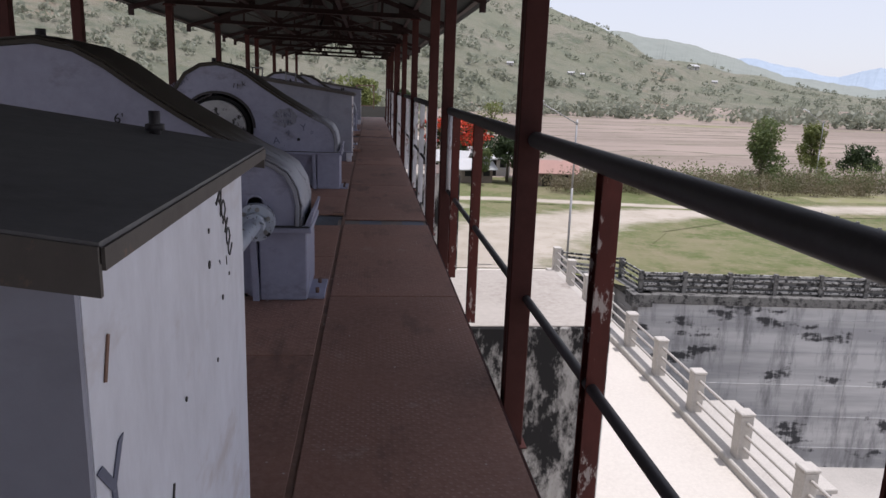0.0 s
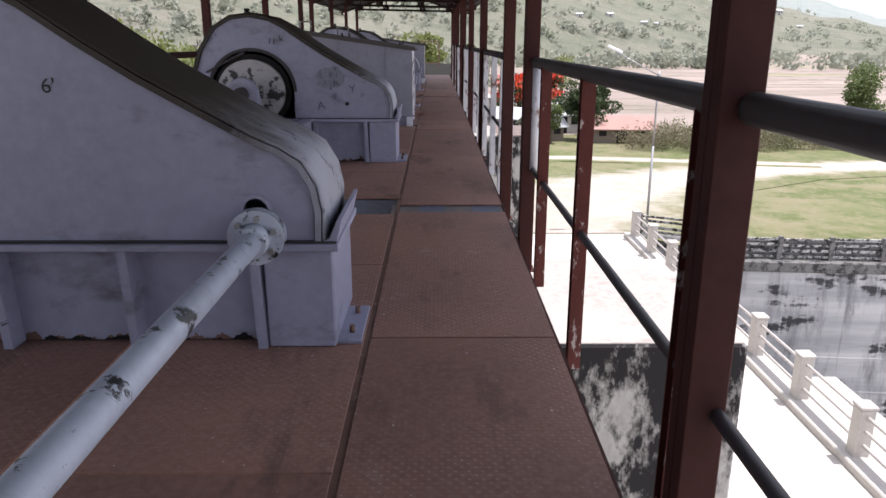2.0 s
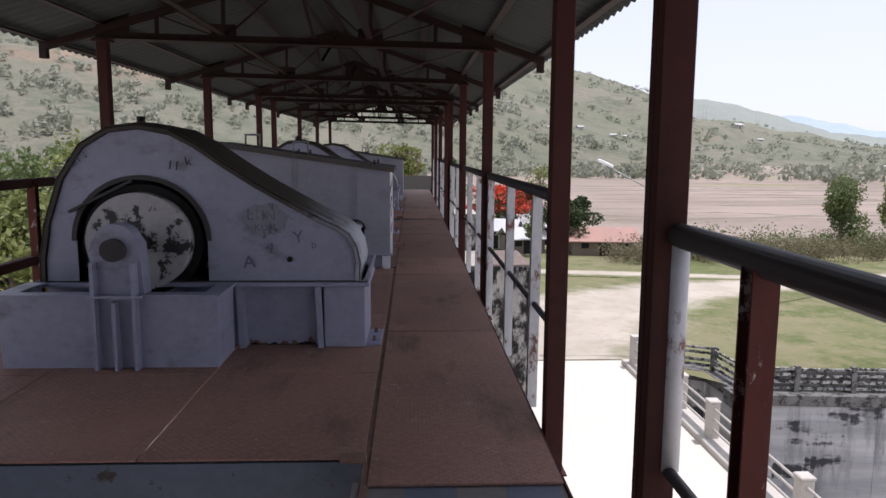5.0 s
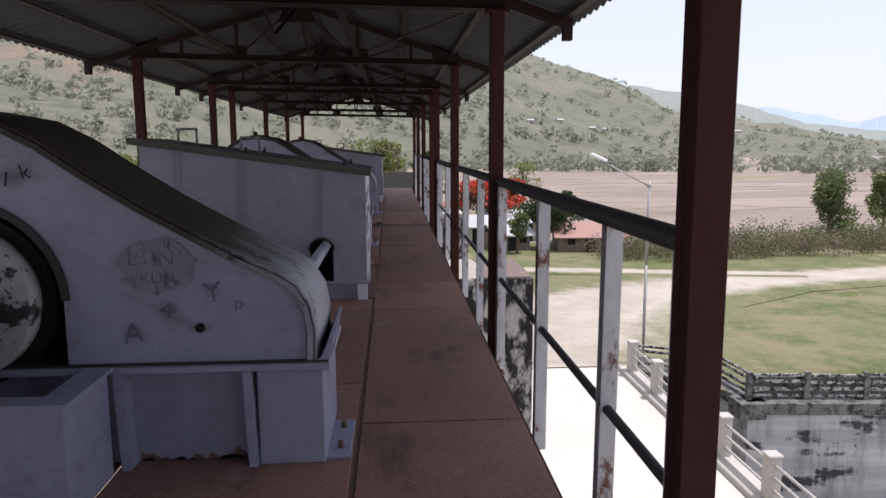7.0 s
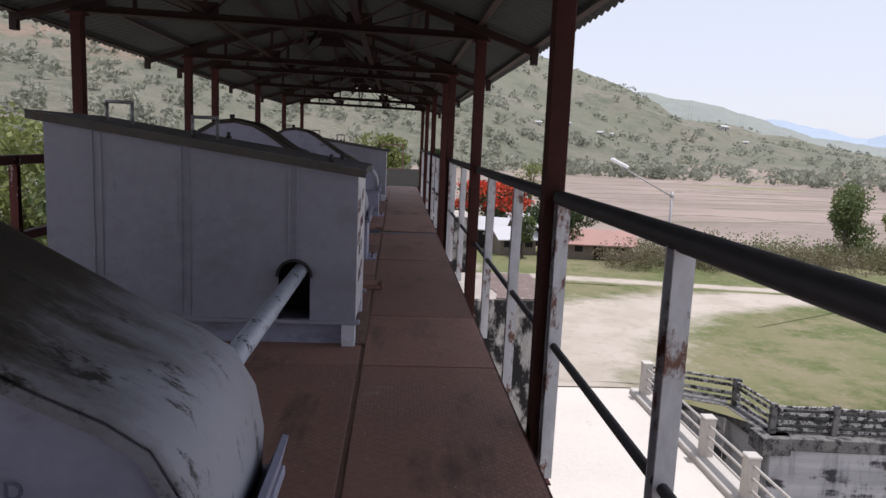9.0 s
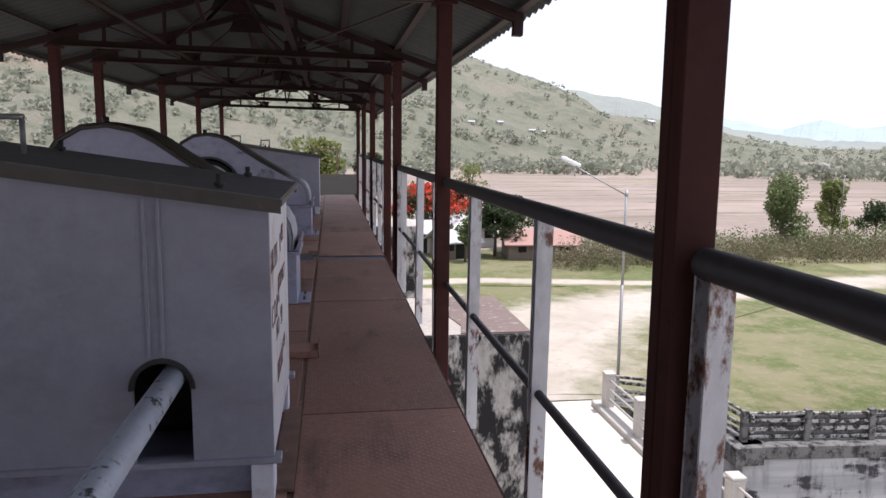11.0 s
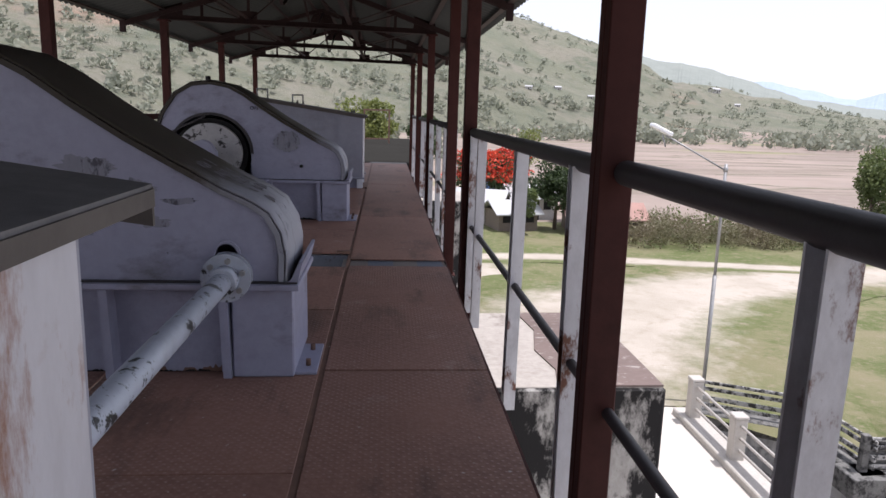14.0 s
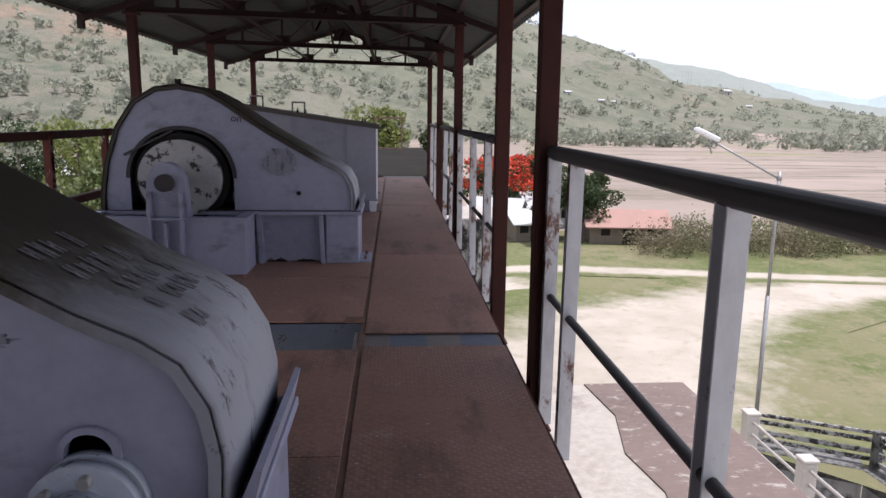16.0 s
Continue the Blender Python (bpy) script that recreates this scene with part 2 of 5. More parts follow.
FLAME = leaf_material("flame_red_blossom", (0.62, 0.06, 0.03), (0.75, 0.12, 0.05), (0.55, 0.05, 0.03))
# paler and greyer than near foliage: the valley haze is in these colours
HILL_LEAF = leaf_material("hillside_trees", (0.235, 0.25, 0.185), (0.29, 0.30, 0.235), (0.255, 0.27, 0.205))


def checker_plate(name):
    """Red-brown chequered steel plate with worn lozenges and dust."""
    m, n, l, b = material(name, 0.62)
    v = position(n, l)
    rnd = n.new("ShaderNodeObjectInfo").outputs["Random"]
    broad = ramp(n, l, noise_tex(n, l, v, 0.9, 6, 0.65), 0.35, 0.7)
    c = mix(n, l, broad, (0.275, 0.150, 0.113), (0.185, 0.104, 0.080))
    fine = noise_tex(n, l, v, 30, 6, 0.7)
    c = mix(n, l, ramp(n, l, fine, 0.42, 0.8), c, (0.33, 0.20, 0.165))
    c = mix(n, l, ramp(n, l, noise_tex(n, l, v, 2.6, 8, 0.75), 0.60, 0.74), c, (0.36, 0.27, 0.23))
    c = mix(n, l, ramp(n, l, noise_tex(n, l, position(n, l, 1.6, 0.5, 1), 1.4, 7, 0.7), 0.54, 0.68), c, (0.125, 0.078, 0.062))
    c = mix(n, l, ramp(n, l, noise_tex(n, l, v, 38, 4, 0.5), 0.70, 0.74), c, (0.50, 0.46, 0.42))
    shade = n.new("ShaderNodeHueSaturation")
    mr = n.new("ShaderNodeMapRange")
    mr.inputs[3].default_value, mr.inputs[4].default_value = 0.88, 1.14
    l.new(rnd, mr.inputs[0])
    l.new(mr.outputs[0], shade.inputs["Value"])
    l.new(c, shade.inputs["Color"])
    # raised lozenges: two crossed sets of waves
    sep = n.new("ShaderNodeSeparateXYZ")
    l.new(v, sep.inputs[0])

    def math_node(op, p, q):
        k = n.new("ShaderNodeMath")
        k.operation = op
        for s, w in zip(k.inputs, (p, q)):
            if isinstance(w, (int, float)):
                s.default_value = w
            else:
                l.new(w, s)
        return k.outputs[0]
    w = 2 * math.pi / 0.042
    sx = math_node("SINE", math_node("MULTIPLY", sep.outputs[0], w), 0)
    sy = math_node("SINE", math_node("MULTIPLY", sep.outputs[1], w), 0)
    lug = math_node("MAXIMUM", math_node("SUBTRACT", math_node("MULTIPLY", sx, sy), 0.35), 0)
    mask = ramp(n, l, noise_tex(n, l, v, 1.3, 4), 0.42, 0.6)
    h = math_node("ADD", math_node("MULTIPLY", lug, math_node("ADD", math_node("MULTIPLY", mask, 0.8), 0.2)), math_node("MULTIPLY", fine, 0.35))
    c = mix(n, l, math_node("MULTIPLY", math_node("MULTIPLY", lug, mask), 0.6), shade.outputs[0], (0.42, 0.30, 0.26))
    l.new(c, b.inputs["Base Color"])
    bump(n, l, b, h, 0.6, 0.004)
    return m


PLATE = checker_plate("red_brown_chequered_plate")


def grass_colour(n, l, v):
    c = mix(n, l, ramp(n, l, noise_tex(n, l, v, 0.09, 5), 0.38, 0.62), (0.118, 0.138, 0.052), (0.20, 0.18, 0.105))
    c = mix(n, l, ramp(n, l, noise_tex(n, l, v, 0.35, 8, 0.75), 0.47, 0.62), c, (0.095, 0.118, 0.04))
    return mix(n, l, ramp(n, l, noise_tex(n, l, v, 2.4, 9, 0.8), 0.52, 0.66), c, (0.235, 0.20, 0.135))


def grass_material():
    m, n, l, b = material("dry_grass_field", 0.95)
    v = position(n, l)
    l.new(grass_colour(n, l, v), b.inputs["Base Color"])
    bump(n, l, b, noise_tex(n, l, v, 9, 6, 0.7), 0.7, 0.05)
    return m


def paddy_material():
    m, n, l, b = material("harvested_paddy", 0.95)
    v = position(n, l)
    c = mix(n, l, ramp(n, l, noise_tex(n, l, v, 0.02, 4), 0.4, 0.6), (0.235, 0.19, 0.16), (0.31, 0.25, 0.212))
    strips = noise_tex(n, l, position(n, l, 0.02, 0.16, 1), 1.0, 3)
    c = mix(n, l, ramp(n, l, strips, 0.48, 0.60), c, (0.205, 0.17, 0.135))
    c = mix(n, l, ramp(n, l, noise_tex(n, l, position(n, l, 0.012, 0.05, 1), 1.0, 4), 0.58, 0.66), c, (0.22, 0.215, 0.11))
    c = mix(n, l, ramp(n, l, noise_tex(n, l, v, 0.7, 8, 0.7), 0.5, 0.8), c, (0.30, 0.255, 0.22))
    l.new(c, b.inputs["Base Color"])
    return m


def hill_material():
    m, n, l, b = material("scrub_hillside", 0.95)
    v = position(n, l)
    # hill tones lightened and greyed, haze painted into them
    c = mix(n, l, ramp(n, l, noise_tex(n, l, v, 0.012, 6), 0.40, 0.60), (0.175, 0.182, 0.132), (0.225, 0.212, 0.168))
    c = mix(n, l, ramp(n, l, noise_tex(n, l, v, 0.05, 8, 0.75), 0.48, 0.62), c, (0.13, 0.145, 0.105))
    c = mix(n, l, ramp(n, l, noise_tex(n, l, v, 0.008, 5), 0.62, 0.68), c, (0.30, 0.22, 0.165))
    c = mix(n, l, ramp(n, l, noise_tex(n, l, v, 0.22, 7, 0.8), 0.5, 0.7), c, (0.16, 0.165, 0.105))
    l.new(c, b.inputs["Base Color"])
    bump(n, l, b, noise_tex(n, l, v, 0.12, 8, 0.8), 0.8, 3.0)
    return m


def track_material():
    m, n, l, b = material("dusty_track", 0.95)
    v = position(n, l)
    c = mix(n, l, ramp(n, l, noise_tex(n, l, v, 0.35, 6), 0.4, 0.65), (0.44, 0.39, 0.33), (0.36, 0.32, 0.26))
    c = mix(n, l, ramp(n, l, noise_tex(n, l, v, 1.4, 8, 0.75), 0.55, 0.75), c, (0.32, 0.28, 0.21))
    at = n.new("ShaderNodeAttribute")
    at.attribute_name = "wear"
    add = n.new("ShaderNodeMath")
    add.operation = "ADD"
    l.new(at.outputs["Fac"], add.inputs[0])
    l.new(noise_tex(n, l, v, 0.8, 9, 0.72), add.inputs[1])
    c = mix(n, l, ramp(n, l, add.outputs[0], 0.80, 1.25), grass_colour(n, l, v), c)
    l.new(c, b.inputs["Base Color"])
    bump(n, l, b, noise_tex(n, l, v, 9, 6, 0.7), 0.7, 0.05)
    return m


GRASS, PADDY, HILL, TRACK = grass_material(), paddy_material(), hill_material(), track_material()
# far ridge colours with the distance haze already mixed in
FAR1 = worn("haze_tinted_hills", (0.22, 0.24, 0.215), (0.185, 0.205, 0.185), (0.25, 0.255, 0.225), 1.0, big=0.004, fine=0.03, spot_scale=0.015)
FAR2 = worn("haze_tinted_mountains", (0.31, 0.37, 0.44), (0.29, 0.35, 0.42), (0.33, 0.38, 0.44), 1.0, big=0.003, fine=0.02, spot_scale=0.01)
# grey sheet painted near black to carry the under-roof shade
SHEET = worn("shaded_roof_sheet_underside", (0.048, 0.051, 0.048), (0.030, 0.032, 0.030), (0.018, 0.016, 0.014), 0.7, big=0.7, spots=(0.64, 0.8), spot_scale=2.0)


for mt in (RED, SHADED_RED, SHEET, RED_CHIPPED, GREYTOP, PLATE, LID, BLACK, GRASS, TRACK, PADDY, HILL, STAINED, ABUT):
    mt.node_tree.nodes["Principled BSDF"].inputs["Specular IOR Level"].default_value = 0.2
ABUT.node_tree.nodes["Principled BSDF"].inputs["Specular IOR Level"].default_value = 0.0

# ---- mesh helpers ----
def box(bm, x0, y0, z0, x1, y1, z1, bevel=0.0):
    r = bmesh.ops.create_cube(bm, size=1.0)
    bmesh.ops.scale(bm, vec=(x1 - x0, y1 - y0, z1 - z0), verts=r["verts"])
    bmesh.ops.translate(bm, vec=((x0 + x1) / 2, (y0 + y1) / 2, (z0 + z1) / 2), verts=r["verts"])
    if bevel:
        es = list({e for v in r["verts"] for e in v.link_edges})
        bmesh.ops.bevel(bm, geom=es, offset=bevel, segments=1, affect="EDGES")


def rod(bm, p, q, r, seg=12, r2=None):
    p, q = Vector(p), Vector(q)
    d = q - p
    c = bmesh.ops.create_cone(bm, cap_ends=True, segments=seg, radius1=r, radius2=r if r2 is None else r2, depth=d.length)
    bmesh.ops.transform(bm, matrix=Matrix.Translation((p + q) / 2) @ d.to_track_quat("Z", "Y").to_matrix().to_4x4(), verts=c["verts"])
    for f in {f for v in c["verts"] for f in v.link_faces}:
        f.smooth = len(f.verts) == 4


def beam(bm, p, q, w, h):
    """A straight bar of w across and h deep between two points."""
    p, q = Vector(p), Vector(q)
    d = q - p
    c = bmesh.ops.create_cube(bm, size=1.0)
    bmesh.ops.scale(bm, vec=(w, h, d.length), verts=c["verts"])
    bmesh.ops.transform(bm, matrix=Matrix.Translation((p + q) / 2) @ d.to_track_quat("Z", "Y").to_matrix().to_4x4(), verts=c["verts"])


def prism(bm, outline, y0, y1, smooth=()):
    """An outline in x and z, drawn out along y."""
    front = [bm.verts.new((x, y0, z)) for x, z in outline]
    back = [bm.verts.new((x, y1, z)) for x, z in outline]
    n = len(outline)
    bm.faces.new(front)
    bm.faces.new(back[::-1])
    for i in range(n):
        bm.faces.new((front[i], back[i], back[(i + 1) % n], front[(i + 1) % n]))
    bmesh.ops.recalc_face_normals(bm, faces=bm.faces[:])


def mesh_of(name, bm, mat):
    bmesh.ops.recalc_face_normals(bm, faces=bm.faces[:]) if len(bm.faces) < 4000 else None
    me = bpy.data.meshes.new(name)
    bm.to_mesh(me)
    bm.free()
    me.materials.append(mat)
    return me


def part(name, bm, mat, parent=None, label=""):
    ob = new(name, mesh_of(name, bm, mat))
    if parent:
        ob.parent = parent
    return tagged(ob, label)


def thing(name, label, category, group="", kind="", at=(0, 0, 0)):
    ob = new(name)
    ob.location = at
    return tagged(ob, label, category, group, kind)


def structure(name, bm, mat, label, category):
    return tagged(part(name, bm, mat), label, category, "", "structure")


def blocks(*rows, bevel=0.0):
    bm = bmesh.new()
    for r in rows:
        box(bm, *r, bevel=bevel)
    return bm


def text_part(body, size, m, mat, parent, name="writing"):
    cu = bpy.data.curves.new(name, "FONT")
    cu.body, cu.size, cu.extrude = body, size, 0.0008
    tmp = bpy.data.objects.new("tmp", cu)
    scene.collection.objects.link(tmp)
    bpy.context.view_layer.update()
    me = bpy.data.meshes.new_from_object(tmp.evaluated_get(bpy.context.evaluated_depsgraph_get()))
    bpy.data.objects.remove(tmp)
    bpy.data.curves.remove(cu)
    me.materials.clear()
    me.materials.append(mat)
    # each letter is a piece of its own
    src = bmesh.new()
    src.from_mesh(me)
    bmesh.ops.remove_doubles(src, verts=src.verts[:], dist=1e-6)
    left = set(src.faces)
    while left:
        todo, island = [left.pop()], []
        while todo:
            f = todo.pop()
            island.append(f)
            for e in f.edges:
                for g in e.link_faces:
                    if g in left:
                        left.discard(g)
                        todo.append(g)
        bm, twin = bmesh.new(), {}
        for f in island:
            for v in f.verts:
                if v not in twin:
                    twin[v] = bm.verts.new(v.co)
            bm.faces.new([twin[v] for v in f.verts])
        part("letter", bm, mat, parent).matrix_local = m
    src.free()
    bpy.data.meshes.remove(me)


# ---- plan ----
BAY = 12.0
BAYS = (-12.0, 0.0, 12.0)
XR, XL = 0.572, -3.13            # column lines
COLS = [y + b for b in BAYS for y in (3.19, 6.68, 8.16, 11.70)] + [27.2, 30.7]
COLS = sorted(COLS)
COLS[4], COLS[5] = 3.23, 6.62
RIDGE_X, RIDGE_Z = -1.285, 3.12
EAVE_Z, EAVE_R, EAVE_L = 2.33, 1.20, -3.77
ROAD_Z, BED_Z = -6.75, -14.4
DECK_END = 30.9


# the roof rises a little towards the river side
ROOF_TILT = Matrix.Translation((XR, 0, 2.4)) @ Matrix.Rotation(radians(1.0), 4, "Y") @ Matrix.Translation((-XR, 0, -2.4))


def roof_z(x):
    return RIDGE_Z - abs(x - RIDGE_X) * (RIDGE_Z - EAVE_Z) / (EAVE_R - RIDGE_X)


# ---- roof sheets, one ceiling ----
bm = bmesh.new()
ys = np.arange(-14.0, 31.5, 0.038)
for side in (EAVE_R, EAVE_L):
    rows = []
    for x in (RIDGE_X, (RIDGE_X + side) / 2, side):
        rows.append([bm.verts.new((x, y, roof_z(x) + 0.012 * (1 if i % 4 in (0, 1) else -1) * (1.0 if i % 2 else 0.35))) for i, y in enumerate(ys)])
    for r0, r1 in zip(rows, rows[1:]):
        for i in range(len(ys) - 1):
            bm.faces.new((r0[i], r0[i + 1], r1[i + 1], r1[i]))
roof = structure("ceiling", bm, SHEET, "corrugated grey roof sheeting seen from below, shade in its colour", "roof")
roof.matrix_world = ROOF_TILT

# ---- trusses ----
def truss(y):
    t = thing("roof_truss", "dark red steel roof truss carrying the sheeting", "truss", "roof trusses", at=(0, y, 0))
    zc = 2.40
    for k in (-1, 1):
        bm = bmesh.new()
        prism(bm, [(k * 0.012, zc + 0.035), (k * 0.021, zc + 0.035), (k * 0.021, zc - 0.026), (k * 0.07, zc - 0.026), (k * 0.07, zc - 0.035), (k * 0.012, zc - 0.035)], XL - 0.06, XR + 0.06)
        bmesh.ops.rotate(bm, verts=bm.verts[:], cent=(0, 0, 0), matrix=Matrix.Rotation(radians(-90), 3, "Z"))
        part("bottom_chord", bm, SHADED_RED, t)
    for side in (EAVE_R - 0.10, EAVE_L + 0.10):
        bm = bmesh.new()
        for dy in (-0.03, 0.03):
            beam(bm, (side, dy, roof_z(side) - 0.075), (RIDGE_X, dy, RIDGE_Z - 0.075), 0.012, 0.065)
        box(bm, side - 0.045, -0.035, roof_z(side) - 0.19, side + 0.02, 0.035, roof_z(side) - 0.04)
        part("top_chord", bm, SHADED_RED, t)
    half = (XR - XL) / 2
    for s in (-1, 1):
        nodes = [0.0, 0.38, 0.72, 1.0]
        for k in range(3):
            bm = bmesh.new()
            xa, xb = RIDGE_X + s * half * nodes[k], RIDGE_X + s * half * nodes[k + 1]
            if k == 0:
                beam(bm, (RIDGE_X, 0, RIDGE_Z - 0.1), (xb, 0, zc), 0.045, 0.014)
            elif k == 1:
                beam(bm, (xa, 0, zc), (xb, 0, roof_z(xb) - 0.09), 0.045, 0.014)
            else:
                beam(bm, (xa, 0, roof_z(xa) - 0.09), (xa, 0, zc), 0.04, 0.012)
            part("web_member", bm, SHADED_RED, t)
        bm = bmesh.new()
        xa = RIDGE_X + s * half * 0.38
        beam(bm, (xa, 0, zc), (xa, 0, roof_z(xa) - 0.08), 0.04, 0.012)
        part("web_member", bm, SHADED_RED, t)
        bm = bmesh.new()
        box(bm, RIDGE_X + s * half * 0.38 - 0.12, -0.007, zc - 0.02, RIDGE_X + s * half * 0.38 + 0.12, 0.007, zc + 0.14)
        part("gusset_plate", bm, SHADED_RED, t)
        bm = bmesh.new()
        prism(bm, [(RIDGE_X + s * half - 0.26 * s, zc - 0.03), (RIDGE_X + s * half + 0.05 * s, zc - 0.03), (RIDGE_X + s * half + 0.05 * s, zc + 0.16), (RIDGE_X + s * half - 0.26 * s, zc + 0.24)], -0.007, 0.007)
        part("gusset_plate", bm, SHADED_RED, t)
    bm = bmesh.new()
    prism(bm, [(RIDGE_X - 0.22, RIDGE_Z - 0.3), (RIDGE_X + 0.22, RIDGE_Z - 0.3), (RIDGE_X + 0.12, RIDGE_Z - 0.06), (RIDGE_X - 0.12, RIDGE_Z - 0.06)], -0.008, 0.008)
    part("gusset_plate", bm, SHADED_RED, t)
    return t


first_truss = truss(COLS[0])
first_truss.matrix_world = ROOF_TILT @ pose(0, COLS[0], 0)
for y in COLS[1:]:
    copy_thing(first_truss, ROOF_TILT @ pose(0, y, 0))

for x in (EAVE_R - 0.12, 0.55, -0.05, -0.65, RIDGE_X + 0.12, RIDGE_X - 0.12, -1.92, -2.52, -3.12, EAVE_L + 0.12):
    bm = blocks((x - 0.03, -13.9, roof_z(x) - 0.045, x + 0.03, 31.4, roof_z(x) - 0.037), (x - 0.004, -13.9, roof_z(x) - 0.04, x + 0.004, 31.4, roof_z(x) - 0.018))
    tagged(part("purlin", bm, SHADED_RED), "dark red steel angle purlin under the roof sheets", "purlin", "purlins").matrix_world = ROOF_TILT
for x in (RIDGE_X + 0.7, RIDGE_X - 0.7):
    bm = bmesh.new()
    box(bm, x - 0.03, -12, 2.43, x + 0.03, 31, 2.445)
    tagged(part("longitudinal_tie", bm, SHADED_RED), "dark red steel tie running along the trusses", "tie bar", "roof ties").matrix_world = ROOF_TILT
for i, (ya, yb) in enumerate(zip(COLS, COLS[1:])):
    if yb - ya < 2:
        continue
    bm = bmesh.new()
    ym = (ya + yb) / 2
    beam(bm, (RIDGE_X, ya, RIDGE_Z - 0.12), (RIDGE_X, ym, 2.43), 0.035, 0.012)
    beam(bm, (RIDGE_X + 0.02, yb, RIDGE_Z - 0.12), (RIDGE_X + 0.02, ym, 2.43), 0.035, 0.012)
    beam(bm, (XR - 0.05, ya, 2.42), (RIDGE_X + 0.7, yb, 2.46), 0.035, 0.01)
    tagged(part("diagonal_brace", bm, SHADED_RED), "dark red steel bracing between two roof trusses", "brace", "roof braces").matrix_world = ROOF_TILT


# ---- columns ----
def column(x):
    c = thing("steel_column", "dark red oxide steel column of two channels", "column", "deck columns")
    for s in (-1, 1):
        bm = blocks((-0.049, min(0.002 * s, 0.05 * s), -0.3, 0.049, max(0.002 * s, 0.05 * s), 2.37), bevel=0.004)
        part("channel", bm, RED, c)
    part("base_plate", blocks((-0.13, -0.075, -0.31, 0.07, 0.075, -0.3), bevel=0.002), RED, c)
    part("cap_plate", blocks((-0.08, -0.07, 2.345, 0.08, 0.07, 2.371)), RED, c)
    for dz in (-0.2, -0.1):
        bm = bmesh.new()
        rod(bm, (-0.07, 0.0, dz), (-0.045, 0.0, dz), 0.014, 6)
        part("bolt", bm, RUST, c)
    return c


col0 = column(0)
col0.matrix_world = pose(XR, COLS[0], 0)
for k, y in enumerate(COLS):
    if k:
        copy_thing(col0, pose(XR, y, 0))
    copy_thing(col0, pose(XL, y, 0.06))


# ---- handrails ----
def angle_post(mat, label):
    bm = bmesh.new()
    prism(bm, [(-0.031, -0.031), (0.031, -0.031), (0.031, 0.031), (-0.031, 0.031), (-0.031, 0.024), (0.024, 0.024), (0.024, -0.024), (-0.031, -0.024)], -1.135, 0.25)
    bmesh.ops.rotate(bm, verts=bm.verts[:], cent=(0, 0, 0), matrix=Matrix.Rotation(radians(-90), 3, "X"))
    return tagged(part("railing_post", bm, mat), label, "railing post", "railing posts")


red_post = angle_post(RED_CHIPPED, "chipped red steel railing post with flaking paint")
white_post = angle_post(WHITE_POST, "white painted steel railing post with rust streaks")
red_post.matrix_world, white_post.matrix_world = pose(0.61, 2.22, 0, 0, 0, 2), pose(0.61, 8.32, 0)
POSTS = [3.44, 4.87, 6.08, 8.99, 10.17, 11.615, 12.88, 14.2, 15.6, 16.74, 18.2, 18.6, 21.1, 22.17, 23.615, 24.88, 26.2, 27.55, 28.8, 30.2, -2.8, -1.6, 0.88]
for y in POSTS:
    src = red_post if y < 7 else white_post
    copy_thing(src, pose(0.60, y, 0, random.uniform(-0.5, 0.5), random.uniform(-0.5, 0.5), random.uniform(-4, 4)))
for k in range(-2, 26):
    copy_thing(red_post, pose(XL - 0.08, k * 1.25 + 0.4, 0, 0, 0, 180))


SPANS = [(-3.75, 6.60), (8.22, 18.66), (20.22, 30.7)]
for y0, y1 in SPANS:
    r = thing("handrail", "dark painted steel pipe handrail along the walkway", "handrail", "handrails", at=(0.60, y0, 0))
    for nm, z, rad in (("top_rail", 1.15, 0.036), ("lower_rail", 0.43, 0.0185)):
        bm = bmesh.new()
        L = y1 - y0
        rod(bm, (0.0, 0.0, z), (0.0, L, z), rad, 20)
        part(nm, bm, RAIL, r)
    for yy in (0.02, L - 0.02):
        bm = bmesh.new()
        rod(bm, (0.006, yy, 0.43), (0.006, yy, 1.15), 0.030, 14)
        part("end_upright", bm, WHITE_POST if y0 > 0 or yy > 1 else RED, r, "pale bare pipe upright closing the rail")
r = thing("handrail", "rusty steel handrail on the river side of the deck", "handrail", "handrails", at=(XL - 0.1, -4, 0))
for nm, z in (("top_rail", 1.12), ("lower_rail", 0.5)):
    part(nm, blocks((-0.035, 0, z - 0.04, 0.035, 35, z + 0.035), bevel=0.006), RED, r)

# ---- deck girders and piers ----
for x in (-3.25, -0.1, 0.33):
    bm = blocks((x - 0.006, -14, -0.80, x + 0.006, 30.9, -0.03), (x - 0.11, -14, -0.034, x + 0.11, 30.9, -0.016), (x - 0.11, -14, -0.82, x + 0.11, 30.9, -0.80))
    tagged(part("deck_girder", bm, BLUE_BEAM), "blue-grey steel plate girder under the deck", "girder", "deck girders")
for b in BAYS + (24.0,):
    for yy in (6.97, 7.735):
        bm = blocks((-3.4, b + yy - 0.07, -0.36, 0.4, b + yy + 0.07, -0.025), (-3.4, b + yy - 0.1, -0.38, 0.4, b + yy + 0.1, -0.36))
        tagged(part("cross_beam", bm, BLUE_BEAM), "blue-grey steel cross beam beside the rope slot", "beam", "cross beams")
    bm = blocks((-0.43, b + 7.05, -0.034, 0.468, b + 7.45, -0.0175))
    tagged(part("slot_tray", bm, TRAY), "dusty grey recessed plate bridging the rope slot", "plate", "slot plates")
